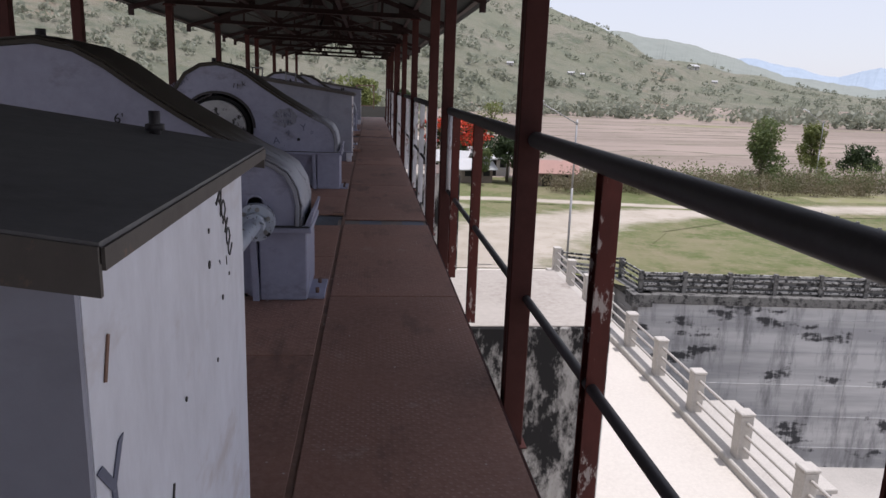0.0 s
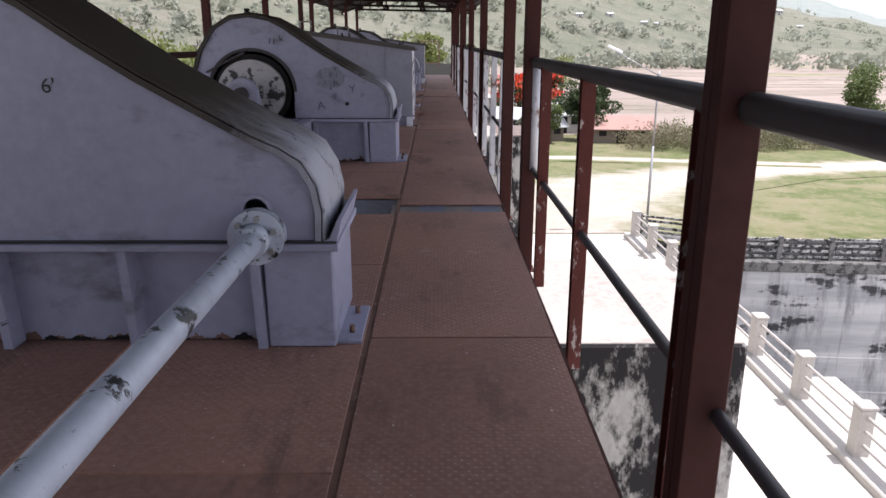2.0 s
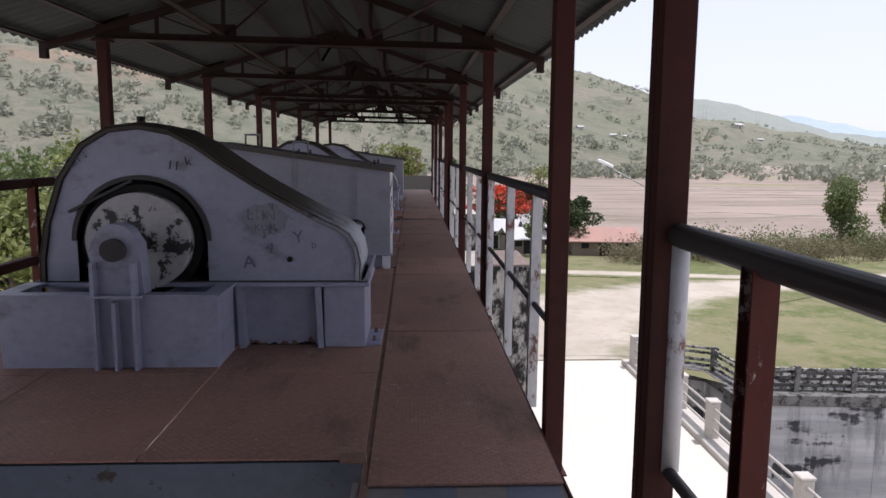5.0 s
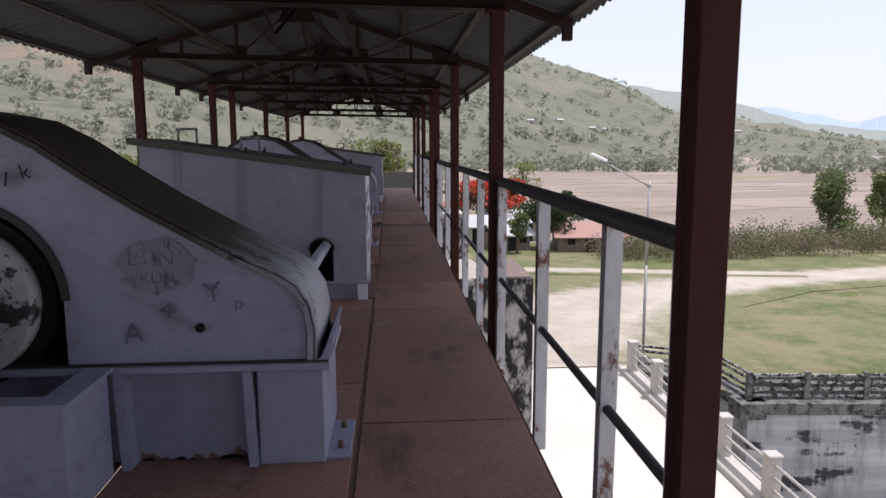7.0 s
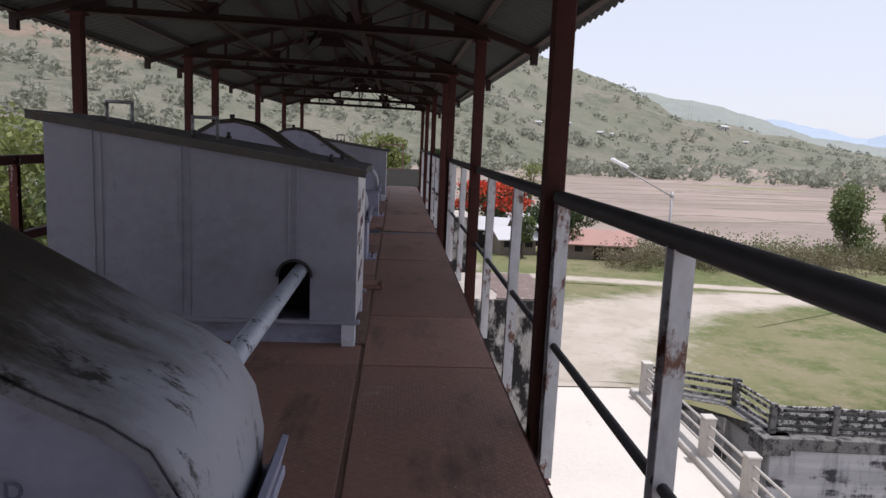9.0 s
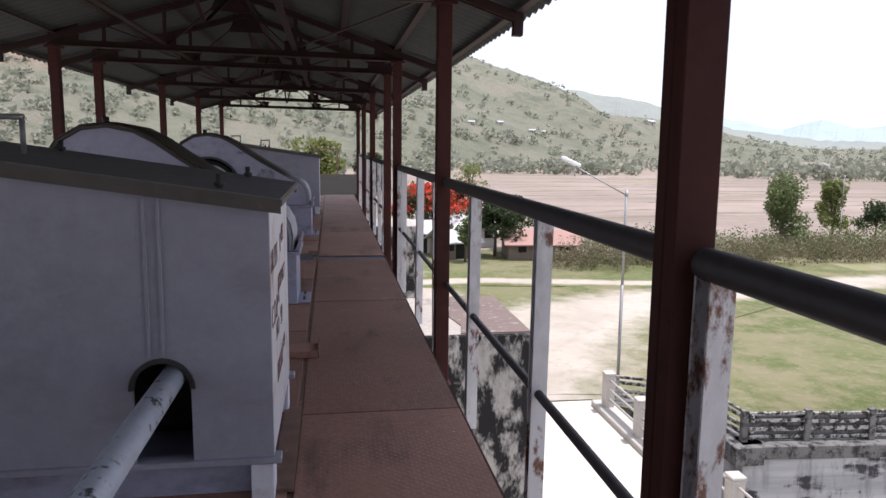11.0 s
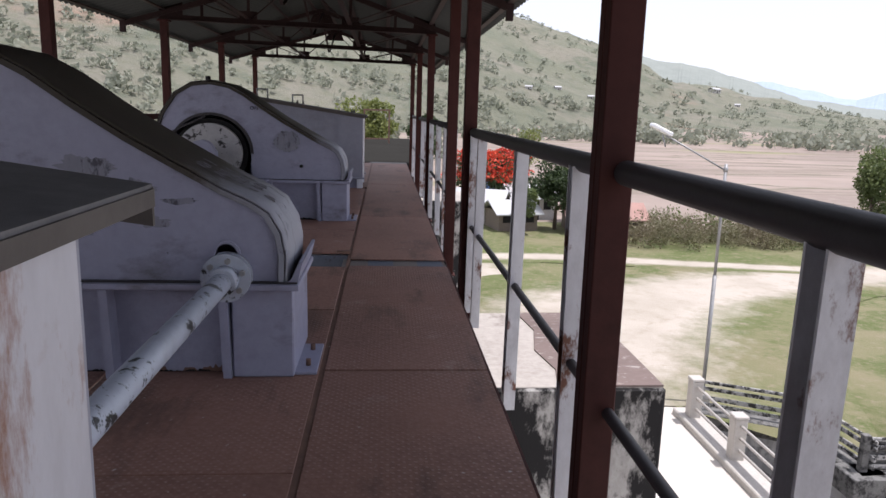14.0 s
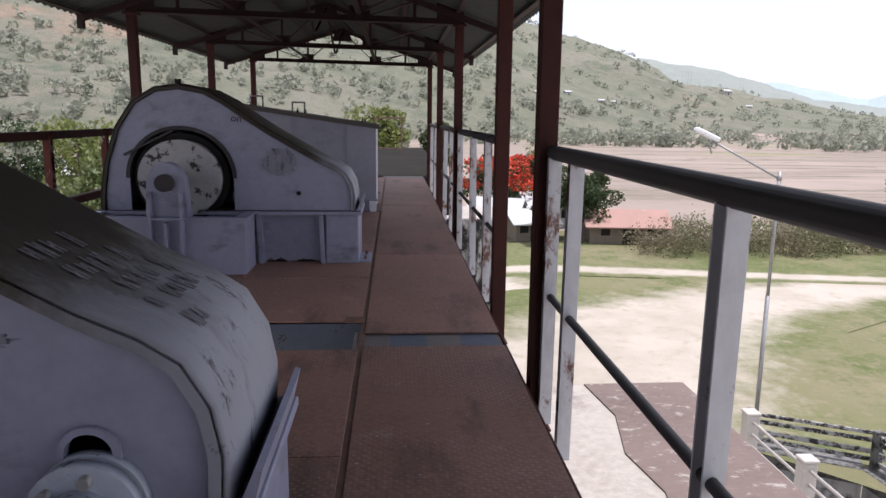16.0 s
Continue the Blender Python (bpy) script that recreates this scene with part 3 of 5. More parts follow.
for b in BAYS + (24.0,):
    p = thing("concrete_pier", "black-stained concrete pier under the hoist deck", "pier", "gate piers", at=(0, b, 0))
    part("pier_shaft", blocks((0.18, 6.50, BED_Z - 0.5, 2.24, 8.66, -0.862), bevel=0.02), STAINED, p)
    part("pier_shaft", blocks((-4.62, 6.10, BED_Z - 0.5, -2.98, 8.74, -0.862), bevel=0.02), STAINED, p)
    part("pier_top", blocks((0.20, 6.52, -0.866, 2.22, 8.64, -0.85), bevel=0.006), DIRT_TOP, p, "dust lying on the pier top")
    part("pier_top", blocks((-4.60, 6.12, -0.866, -3.0, 8.72, -0.85), bevel=0.006), DIRT_TOP, p, "dust lying on the pier top")
    if b == 12.0:
        bm = bmesh.new()
        loop = [(1.34, 6.52), (2.22, 6.52), (2.22, 8.64), (1.38, 8.63), (1.45, 8.0), (1.33, 7.4), (1.41, 6.9)]
        low, top = ([bm.verts.new((x, y, z)) for x, y in loop] for z in (-0.852, -0.838))
        bm.faces.new(top)
        for i in range(len(loop)):
            j = (i + 1) % len(loop)
            bm.faces.new((low[i], low[j], top[j], top[i]))
        part("soil_patch", bm, SOIL, p, "dark brown soil lying on the cap")
bm = blocks((0.472, -14, -0.22, 0.482, 30.9, -0.008), (0.482, -14, -0.22, 0.55, 30.9, -0.205))
structure("deck_edge", bm, RED, "dark red steel channel edging the walkway", "deck edge")
for b in (0.0, 12.0):
    gf = thing("gate_frame", "yellow painted lifting frame below the rope slot", "lifting frame", "gate lifting frames", at=(-1.35, b + 7.35, -3.4))
    for p, q in (((-0.7, 0, 0), (0.9, 0, 0)), ((-0.7, 0, 0), (-0.1, 0, 0.55)), ((-0.1, 0, 0.55), (0.5, 0, 0)), ((0.9, 0, 0), (0.9, 0, 0.55)), ((-0.7, 0.4, 0), (0.9, 0.4, 0))):
        bm = bmesh.new()
        beam(bm, p, q, 0.09, 0.09)
        part("bar", bm, YELLOW, gf)
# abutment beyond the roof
structure("abutment", blocks((-6.0, 31.0, BED_Z, 1.1, 47, -0.02), bevel=0.04), ABUT, "weathered concrete abutment at deck level, tree shade in its colour", "abutment")
g = thing("end_gate", "rusty steel frame gate at the far end of the walkway", "gate", at=(-0.4, 42, 0))
for r4 in ((-0.52, -0.03, -0.02, -0.46, 0.03, 1.3), (0.46, -0.03, -0.02, 0.52, 0.03, 1.3), (-0.46, -0.025, 1.24, 0.46, 0.025, 1.3), (-0.46, -0.025, 0.12, 0.46, 0.025, 0.17)):
    part("frame_bar", blocks(r4), RUST, g)

# ---- road bridge ----
structure("road", blocks((-9.0, -40, ROAD_Z - 0.7, 8.0, 31.2, ROAD_Z), (-9.0, 31.2, ROAD_Z - 0.7, 8.7, 31.75, ROAD_Z - 0.006)), ROAD, "bright bare concrete road of the barrage", "road")
structure("kerb", blocks((7.98, -40, ROAD_Z - 0.7, 8.6, 31.2, ROAD_Z + 0.18), bevel=0.03), CONCRETE, "pale concrete kerb carrying the parapet", "kerb")


def parapet_post():
    c = thing("parapet_post", "weathered concrete parapet post on the road kerb", "parapet post", "bridge parapet posts")
    part("shaft", blocks((-0.155, -0.155, 0.14, 0.155, 0.155, 1.2), bevel=0.02), CONCRETE, c)
    part("cap", blocks((-0.175, -0.175, 1.2, 0.175, 0.175, 1.28), bevel=0.02), CONCRETE, c)
    return c


PX = 8.3
PY = [30.6 - 2.36 * k for k in range(24)]
pp = parapet_post()
pp.matrix_world = pose(PX, PY[0], ROAD_Z)
for y in PY[1:]:
    copy_thing(pp, pose(PX, y, ROAD_Z, 0, 0, random.uniform(-2, 2)))
for z in (0.44, 0.74, 1.04):
    bm = bmesh.new()
    rod(bm, (PX, -22, ROAD_Z + z), (PX, 30.5, ROAD_Z + z), 0.036, 10)
    tagged(part("parapet_rail", bm, CONCRETE), "pale pipe rail threaded through the parapet posts", "rail", "parapet rails")

# ---- retaining wall with fence ----
WALL = [(8.6, 31.2), (10.85, 30.0), (11.05, 27.5), (70.3, 22.5)]


def wall_piece(nm, p, q, label):
    p, q = Vector((*p, 0)), Vector((*q, 0))
    d = (q - p).normalized()
    ang = math.degrees(math.atan2(d.y, d.x))
    L = (q - p).length
    ob = structure(nm, blocks((0, 0, BED_Z - 0.5, L, 0.6, ROAD_Z - 0.35), bevel=0.02), WALLC, label, "wall")
    ob.matrix_world = pose(p.x, p.y, 0, 0, 0, ang)
    cop = part("coping", blocks((-0.05, -0.08, ROAD_Z - 0.35, L, 0.66, ROAD_Z + 0.05), bevel=0.03), MOSSY, ob, "blackened mossy coping")
    # pour joints standing proud
    for z in np.arange(BED_Z + 0.9, ROAD_Z - 0.6, 1.45):
        part("lift_joint", blocks((0, -0.018, z, L, 0.02, z + 0.05), bevel=0.006), WALLC, ob)
    for x in np.arange(4.6, L - 0.5, 4.6):
        part("wall_joint", blocks((x, -0.014, BED_Z, x + 0.04, 0.02, ROAD_Z - 0.4)), WALLC, ob)
    return ob, ang, L


for i, (p, q) in enumerate(zip(WALL, WALL[1:])):
    ob, ang, L = wall_piece("wall_retaining_%d" % (i + 1), p, q, "streaked grey concrete retaining wall with black stains")
    m0 = pose(p[0], p[1], ROAD_Z, 0, 0, ang)
    n = max(1, round(L / 1.9))
    for k in range(n + (i == 2)):
        c = thing("fence_post", "blackened concrete fence post on the retaining wall", "fence post", "wall fence posts")
        part("shaft", blocks((-0.09, -0.09, 0, 0.09, 0.09, 0.92), bevel=0.015), MOSSY, c)
        c.matrix_world = m0 @ pose(k * L / n + (0.1 if i == 2 and k == 0 else 0), 0.28, 0.05, random.uniform(-1, 1), random.uniform(-1, 1), 0)
    fence = thing("fence_rails", "weathered concrete rails between the fence posts", "fence rails", "wall fence rails")
    fence.matrix_world = m0 @ pose(0, 0, 0.05)
    for z, w in ((0.13, 0.10), (0.36, 0.12), (0.60, 0.10), (0.80, 0.09)):
        me = mesh_of("rail", blocks((0.05, 0.25, -w / 2, L / n - 0.05 + (0.45 if i == 0 else 0), 0.31, w / 2), bevel=0.012), FLAKED)
        for k in range(n):
            ob = new("rail", me)
            ob.parent = fence
            ob.location = (k * L / n, 0, z + random.uniform(-0.02, 0.02))
            ob.rotation_euler = (random.uniform(-0.05, 0.05), random.uniform(-0.009, 0.009), 0)
    if i == 2:
        part("infill_slab", blocks((0.1, 0.36, 0, L, 0.5, 0.74), bevel=0.02), MOSSY, fence, "blackened slab closing the fence from behind")
structure("wall_corner", blocks((10.72, 27.35, ROAD_Z - 0.5, 11.6, 28.2, ROAD_Z + 0.044), bevel=0.02), MOSSY, "mossy concrete corner of the retaining wall", "wall")
# stepped block in the channel below the parapet
b = thing("wing_block", "pale concrete wing block in front of the wall", "concrete block", at=(12.6, 20.0, 0))
part("body", blocks((-1.6, -1.2, BED_Z - 0.2, 1.8, 5.2, -10.6), bevel=0.04), WALLC, b)
part("top_slab", blocks((-1.7, -1.3, -10.6, 1.9, 5.2, -10.42), bevel=0.03), CONCRETE, b, "dusty pale top")

# ---- ground sheet ----
RIDGES = [(-180, 3), (-90, 7), (-60, 9.5), (-35, 11.5), (-20, 10.5), (-5, 9.0), (5, 8.0), (12, 6.45), (16, 5.25), (18.5, 4.65), (21, 3.3), (24, 2.4), (27, 1.7), (30, 1.1), (36, 0.2), (60, 0.2), (180, 3)]


def ridge(az):
    for (a0, e0), (a1, e1) in zip(RIDGES, RIDGES[1:]):
        if a0 <= az <= a1:
            return e0 + (e1 - e0) * (az - a0) / (a1 - a0)
    return 3


def ground_z(x, y):
    r, az = math.hypot(x, y), math.degrees(math.atan2(x, y))
    z = ROAD_Z
    if r > 120:
        foot = 230 + 90 * max(0.0, min(1.0, (az + 20) / 40)) + 130 * max(0.0, min(1.0, (az - 8) / 25))
        top = 1050.0
        s = max(0.0, min(1.25, (r - foot) / (top - foot)))
        rough_ = noise.fractal(Vector((x, y, 0)) * 0.0045, 0.8, 2.1, 6)
        h = math.tan(radians(ridge(az))) * top + 7
        z += h * (s ** 0.85 if s < 1 else 1 - (s - 1) * 1.5) + rough_ * 26 * min(1.0, s * 2.4) * min(1.0, h / 60)
    return z


def lines(lo, hi, fine0, fine1, step, grow):
    out = list(np.arange(fine0, fine1 + 1e-6, step))
    v, s = fine1, step
    while v < hi:
        s *= grow
        v += s
        out.append(v)
    v, s = fine0, step
    while v > lo:
        s *= grow
        v -= s
        out.insert(0, v)
    return out


gx = lines(-1600, 2200, -40, 60, 4.0, 1.045)
def bank_y(x):
    """The line of the bank behind the retaining wall and the bridge's end."""
    if x < 8.6:
        return 31.2
    if x < 10.85:
        return 31.2 - (x - 8.6) * 0.533
    if x < 11.05:
        return 30.0 - (x - 10.85) * 12.5
    return 27.5 - 0.0844 * (x - 11.05)


gx = sorted(gx + [8.6, 10.85, 11.05])
gy = [y for y in lines(-1200, 1800, -46, 100, 4.0, 1.04) if not 15 < y < 33]
below = [y for y in gy if y <= 15]
above = [y for y in gy if y >= 33]
verts = [(x, y, BED_Z if y > -44 else ROAD_Z) for y in below for x in gx]
verts += [(x, bank_y(x) + 0.28, BED_Z) for x in gx] + [(x, bank_y(x) + 0.42, ROAD_Z) for x in gx]
verts += [(x, y, ground_z(x, y)) for y in above for x in gx]
gy = below + [0, 0] + above
nx = len(gx)
faces = [(j * nx + i, j * nx + i + 1, (j + 1) * nx + i + 1, (j + 1) * nx + i) for j in range(len(gy) - 1) for i in range(nx - 1)]
me = bpy.data.meshes.new("ground")
me.from_pydata(verts, [], faces)
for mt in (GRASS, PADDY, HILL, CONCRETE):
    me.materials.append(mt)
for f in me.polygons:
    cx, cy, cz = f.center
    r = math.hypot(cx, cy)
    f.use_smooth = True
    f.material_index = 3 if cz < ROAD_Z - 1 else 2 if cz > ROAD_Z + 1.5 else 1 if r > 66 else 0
tagged(new("ground", me), "grass field, harvested paddies and scrub hills", "ground", "", "structure")

def out(x, y):
    """Places beyond the bank, drawn up on a plan 0.9 times as large."""
    return x * 1.105, 6.4 + (y - 6.4) * 1.105


# dirt tracks over the grass, thinning out towards their edges
def strip(nm, pts, mat, z, label, category):
    """A band on the ground: rows of centre x, y and width; "wear" is 1 along the middle and 0 at the edges."""
    P = []
    for (x0, y0, w0), (x1, y1, w1) in zip(pts, pts[1:]):
        for k in range(12):
            f = k / 12
            P.append((x0 + (x1 - x0) * f, y0 + (y1 - y0) * f, w0 + (w1 - w0) * f))
    across = (-0.95, -0.62, -0.4, -0.22, 0.0, 0.22, 0.4, 0.62, 0.95)
    wear = (0.0, 0.32, 0.6, 0.92, 1.0, 0.92, 0.6, 0.32, 0.0)
    v, f, wv = [], [], []
    for i, (x, y, w) in enumerate(P):
        xa, ya, _ = P[max(0, i - 1)]
        xb, yb, _ = P[min(len(P) - 1, i + 1)]
        d = Vector((xb - xa, yb - ya)).normalized()
        for k, u in zip(wear, across):
            ox, oy = out(x - d.y * w * u, y + d.x * w * u)
            oy = max(oy, bank_y(ox) + (0.75 if ox > 8.6 else 0.45))
            v.append((ox, oy, z + 0.002 * i / len(P)))
            wv.append(k)
    n = len(across)
    for i in range(len(P) - 1):
        for k in range(n - 1):
            f.append((i * n + k + 1, i * n + k, (i + 1) * n + k, (i + 1) * n + k + 1))
    me = bpy.data.meshes.new(nm)
    me.from_pydata(v, [], f)
    me.attributes.new("wear", "FLOAT", "POINT").data.foreach_set("value", wv)
    me.materials.append(mat)
    return tagged(new(nm, me), label, category, "", "structure")


strip("dirt_track", [(2.5, 29.3, 9.5), (5.0, 33.0, 9.0), (8.5, 38.0, 7.5), (13.5, 41.5, 5.0), (20.0, 43.8, 3.6), (30.0, 45.8, 3.2), (60.0, 47.0, 4.0)], TRACK, ROAD_Z + 0.03, "pale dusty dirt track across the grass", "track")
strip("footpath", [(6.0, 36.0, 5.0), (3.0, 46.0, 5.0), (1.5, 58.0, 5.0)], TRACK, ROAD_Z + 0.025, "pale dusty path toward the village", "path")
strip("side_track", [(-6, 47.5, 2.0), (8.0, 48.3, 1.6), (16, 46.8, 1.4), (24, 45.3, 1.2)], TRACK, ROAD_Z + 0.035, "thin pale track through the grass", "track")

# ---- far ridges ----
def far_ridge(nm, R, pts, mat, label, depth=600):
    bm = bmesh.new()
    rows = []
    for k in range(161):
        az = pts[0][0] + (pts[-1][0] - pts[0][0]) * k / 160
        for (a0, e0), (a1, e1) in zip(pts, pts[1:]):
            if a0 <= az <= a1:
                el = e0 + (e1 - e0) * (az - a0) / (a1 - a0)
        h = math.tan(radians(max(0.05, el + 0.16 * noise.fractal(Vector((az * 0.5, R, 0)), 0.9, 2.0, 5)))) * R
        row = []
        for s, f in ((-1, 0.0), (-0.55, 0.45 + 0.1 * noise.noise(Vector((az, 3, 0)))), (0, 1.0), (1, 0.0)):
            rr = R + s * depth
            row.append(bm.verts.new((math.sin(radians(az)) * rr, math.cos(radians(az)) * rr, ROAD_Z - 4 + (h + 8) * f)))
        rows.append(row)
    for a, b in zip(rows, rows[1:]):
        for i in range(3):
            bm.faces.new((a[i], a[i + 1], b[i + 1], b[i]))
    ob = structure(nm, bm, mat, label, "hills")
    return ob


far_ridge("backdrop_hills", 2300, [(12, 4.8), (17, 4.7), (20, 4.4), (24, 3.75), (26, 3.15), (28.2, 2.4), (30.6, 1.7), (36, 0.9), (44, 0.7)], FAR1, "blue-grey wooded hills beyond the valley, haze mixed into their colour")
far_ridge("backdrop_mountains", 3900, [(18, 3.4), (24, 3.0), (28, 2.8), (31, 2.2), (34, 1.6), (36.4, 2.3), (38.5, 1.7), (46, 2.2), (60, 1.6)], FAR2, "pale blue distant mountains, haze mixed into their colour", 500)


# ---- plants ----
def leaf_cloud(verts, faces, centre, radii, count, size, rng):
    """Small leaves, as bent triangles and quads, thicker towards the outside of an uneven crown."""
    cx, cy, cz = centre
    for _ in range(count):
        d = rng.normal(size=3)
        d /= np.linalg.norm(d) + 1e-9
        k = rng.uniform(0.35, 1.0) ** 0.5
        lump = 1 + 0.28 * math.sin(5 * d[0] + 3 * d[2] + cx) * math.cos(4 * d[1] + cy)
        p = np.array((cx, cy, cz)) + d * np.array(radii) * k * lump
        u = rng.normal(size=3)
        u /= np.linalg.norm(u)
        w = np.cross(u, rng.normal(size=3))
        w /= np.linalg.norm(w) + 1e-9
        s = size * rng.uniform(0.6, 1.4)
        i = len(verts)
        verts += [tuple(p - u * s), tuple(p + w * s * 0.55), tuple(p + u * s), tuple(p - w * s * 0.55)]
        faces.append((i, i + 1, i + 2, i + 3))


def leaf_mesh(nm, clouds, mat, seed):
    rng = np.random.default_rng(seed)
    v, f = [], []
    for c in clouds:
        leaf_cloud(v, f, *c, rng)
    me = bpy.data.meshes.new(nm)
    me.from_pydata(v, [], f)
    me.materials.append(mat)
    return me


def tree(nm, x, y, z, h, r, mat, seed, label, clumps=14, leaves=240, leaf=0.16, low=0.35, tall=1.0, bloom=None):
    rng = np.random.default_rng(seed)
    x, y = out(x, y)
    h, r = h * 1.12, r * 1.15
    t = thing(nm, label, "tree", at=(x, y, z))
    bm = bmesh.new()
    rod(bm, (0, 0, -0.1), (0.05 * h * rng.uniform(-1, 1), 0.0, h * 0.62), 0.03 * h, 9, 0.012 * h)
    part("trunk", bm, BARK, t)
    clouds = []
    for k in range(clumps):
        a = rng.uniform(0, 2 * math.pi)
        zz = h * rng.uniform(low, 0.9)
        rr = r * rng.uniform(0.15, 0.75) * (1.1 - 0.5 * (zz / h - low) / (0.95 - low))
        p = (math.cos(a) * rr, math.sin(a) * rr, zz)
        cr = r * rng.uniform(0.28, 0.5)
        clouds.append((p, (cr, cr, cr * 0.75 * tall), leaves, leaf))
        if k < 7:
            bm = bmesh.new()
            rod(bm, (0, 0, h * 0.3 + 0.03 * h * k), p, 0.011 * h, 6, 0.004 * h)
            part("limb", bm, BARK, t)
    ob = new("crown", leaf_mesh("crown", clouds, mat, seed))
    ob.parent = t
    if bloom:
        cl = [((p[0], p[1], p[2] + cr[2] * 0.5), (cr[0], cr[1], cr[2] * 0.6), leaves, leaf) for p, cr, leaves, leaf in clouds]
        ob = new("blossom", leaf_mesh("blossom", cl, bloom, seed + 5))
        ob.parent = t
        tagged(ob, "scarlet blossom over the crown")
    return t


Z = ROAD_Z
tree("tall_tree", 32.6, 57.5, Z, 5.9, 2.05, LEAF, 3, "tall narrow leafy tree at the edge of the field", 20, 330, 0.12, 0.2, 1.35)
tree("tall_tree", 38.5, 60.0, Z, 5.2, 1.5, LEAF_YELLOW, 4, "slender leafy tree beside a pole", 16, 260, 0.12, 0.25, 1.3)
tree("tree", 44.5, 62.5, Z, 3.4, 1.9, LEAF_DARK, 5, "low spreading dark tree in the scrub", 14, 260, 0.12)
tree("flame_tree", 7.0, 64.0, Z, 4.6, 2.9, LEAF_DARK, 6, "flame tree in scarlet bloom over the huts", 16, 200, 0.14, 0.5, 0.7, FLAME)
tree("flame_tree", 9.6, 68.0, Z, 4.6, 2.2, LEAF_DARK, 16, "smaller flame tree with scarlet blossom", 12, 180, 0.14, 0.5, 0.7, FLAME)
tree("shade_tree", 10.9, 57.2, Z, 4.3, 1.9, LEAF_DARK, 7, "dense dark green tree beside the tiled house", 16, 280, 0.13, 0.4)
tree("shade_tree", 13.2, 60.5, Z, 3.9, 1.6, LEAF_DARK, 8, "dark green tree behind the tiled house", 12, 260, 0.13, 0.4)
tree("young_tree", 8.4, 55.0, Z, 2.9, 1.0, LEAF, 9, "young green tree before the huts", 10, 220, 0.1, 0.4)
tree("feathery_tree", 12.2, 74.0, Z, 6.6, 2.0, LEAF_YELLOW, 10, "thin pale feathery tree above the village", 12, 90, 0.13, 0.45)
tree("tree", -1.0, 52.0, -3.0, 4.6, 2.0, LEAF_YELLOW, 11, "bright green tree beyond the end gate", 14, 260, 0.13, 0.4)
tree("tree", 1.9, 47.8, -3.0, 3.8, 1.2, LEAF_DARK, 21, "dark shrub-like tree beside the abutment", 12, 260, 0.1, 0.3)
for k, (x, y, h, r, mt) in enumerate([(-13.5, 34, 7.6, 3.0, LEAF_YELLOW), (-18, 40, 8.0, 3.4, LEAF), (-24, 38, 7.2, 3.2, LEAF), (-11, 44, 6.2, 2.6, LEAF), (-16, 52, 7.0, 3.2, LEAF_YELLOW), (-30, 52, 8, 3.5, LEAF), (-24, 62, 7, 3.2, LEAF_DARK), (-10.5, 31.5, 6.2, 2.3, LEAF), (-14.5, 30.5, 6.4, 2.6, LEAF_YELLOW), (-20, 31.5, 6.8, 2.9, LEAF), (-8.5, 60, 5.4, 2.4, LEAF), (-36, 44, 8, 3.6, LEAF_DARK)]):
    tree("tree", x, y, Z, h, r, mt, 30 + k, "leafy roadside tree on the river bank" if k % 2 else "broad green tree below the deck", 16, 260, 0.15, 0.3)

# scrub belts, uncounted
rng = np.random.default_rng(77)
clouds = []
for k in range(330):
    f = rng.uniform(0, 1)
    x, y = 13.5 + f * 42, 50.2 + rng.uniform(0, 5.5) + f * 3.0
    x, y = out(x, y)
    h = rng.uniform(0.8, 1.9)
    clouds.append(((x, y, Z + h * 0.55), (rng.uniform(0.6, 1.5), rng.uniform(0.6, 1.2), h * 0.6), 170, 0.075))
ob = new("scrub", leaf_mesh("scrub", clouds, LEAF_DRY, 78))
tagged(ob, "dry brown and green scrub along the field edge", "scrub", "", "stuff")
clouds = []
for k in range(120):
    f = rng.uniform(0, 1)
    x, y = 18 + f * 40, 54 + rng.uniform(0, 5.5)
    x, y = out(x, y)
    h = rng.uniform(1.1, 2.5)
    clouds.append(((x, y, Z + h * 0.5), (rng.uniform(0.6, 1.4), rng.uniform(0.6, 1.2), h * 0.55), 110, 0.1))
for k in range(60):
    x, y = rng.uniform(-45, -6.5), rng.uniform(31, 75)
    h = rng.uniform(0.8, 2.4)
    clouds.append(((x, y, Z + h * 0.5), (rng.uniform(0.8, 2.0), rng.uniform(0.8, 1.8), h * 0.55), 130, 0.13))
ob = new("bushes", leaf_mesh("bushes", clouds, LEAF, 79))
tagged(ob, "green bushes round the field and the river bank", "bushes", "", "stuff")

# woods on the hills and along the far field edge, uncounted
clouds = []
for k in range(4300):
    az = radians(rng.uniform(-62, 46))
    r = 240 + 820 * rng.uniform(0, 1) ** 1.5
    x, y = math.sin(az) * r, math.cos(az) * r
    dens = noise.noise(Vector((x, y, 0)) * 0.012)
    if dens < rng.uniform(-0.55, 0.35):
        continue
    z = ground_z(x, y)
    h = rng.uniform(2.2, 5.5)
    w = h * rng.uniform(0.45, 0.8)
    clouds.append(((x, y, z + h * 0.42), (w, w, h * 0.45), 22, h * 0.22))
for k in range(230):
    az = radians(rng.uniform(-8, 48))
    r = rng.uniform(270, 430)
    x, y = math.sin(az) * r, math.cos(az) * r
    h = rng.uniform(1.5, 5.0)
    clouds.append(((x, y, ground_z(x, y) + h * 0.45), (h * 0.7, h * 0.7, h * 0.5), 22, h * 0.24))
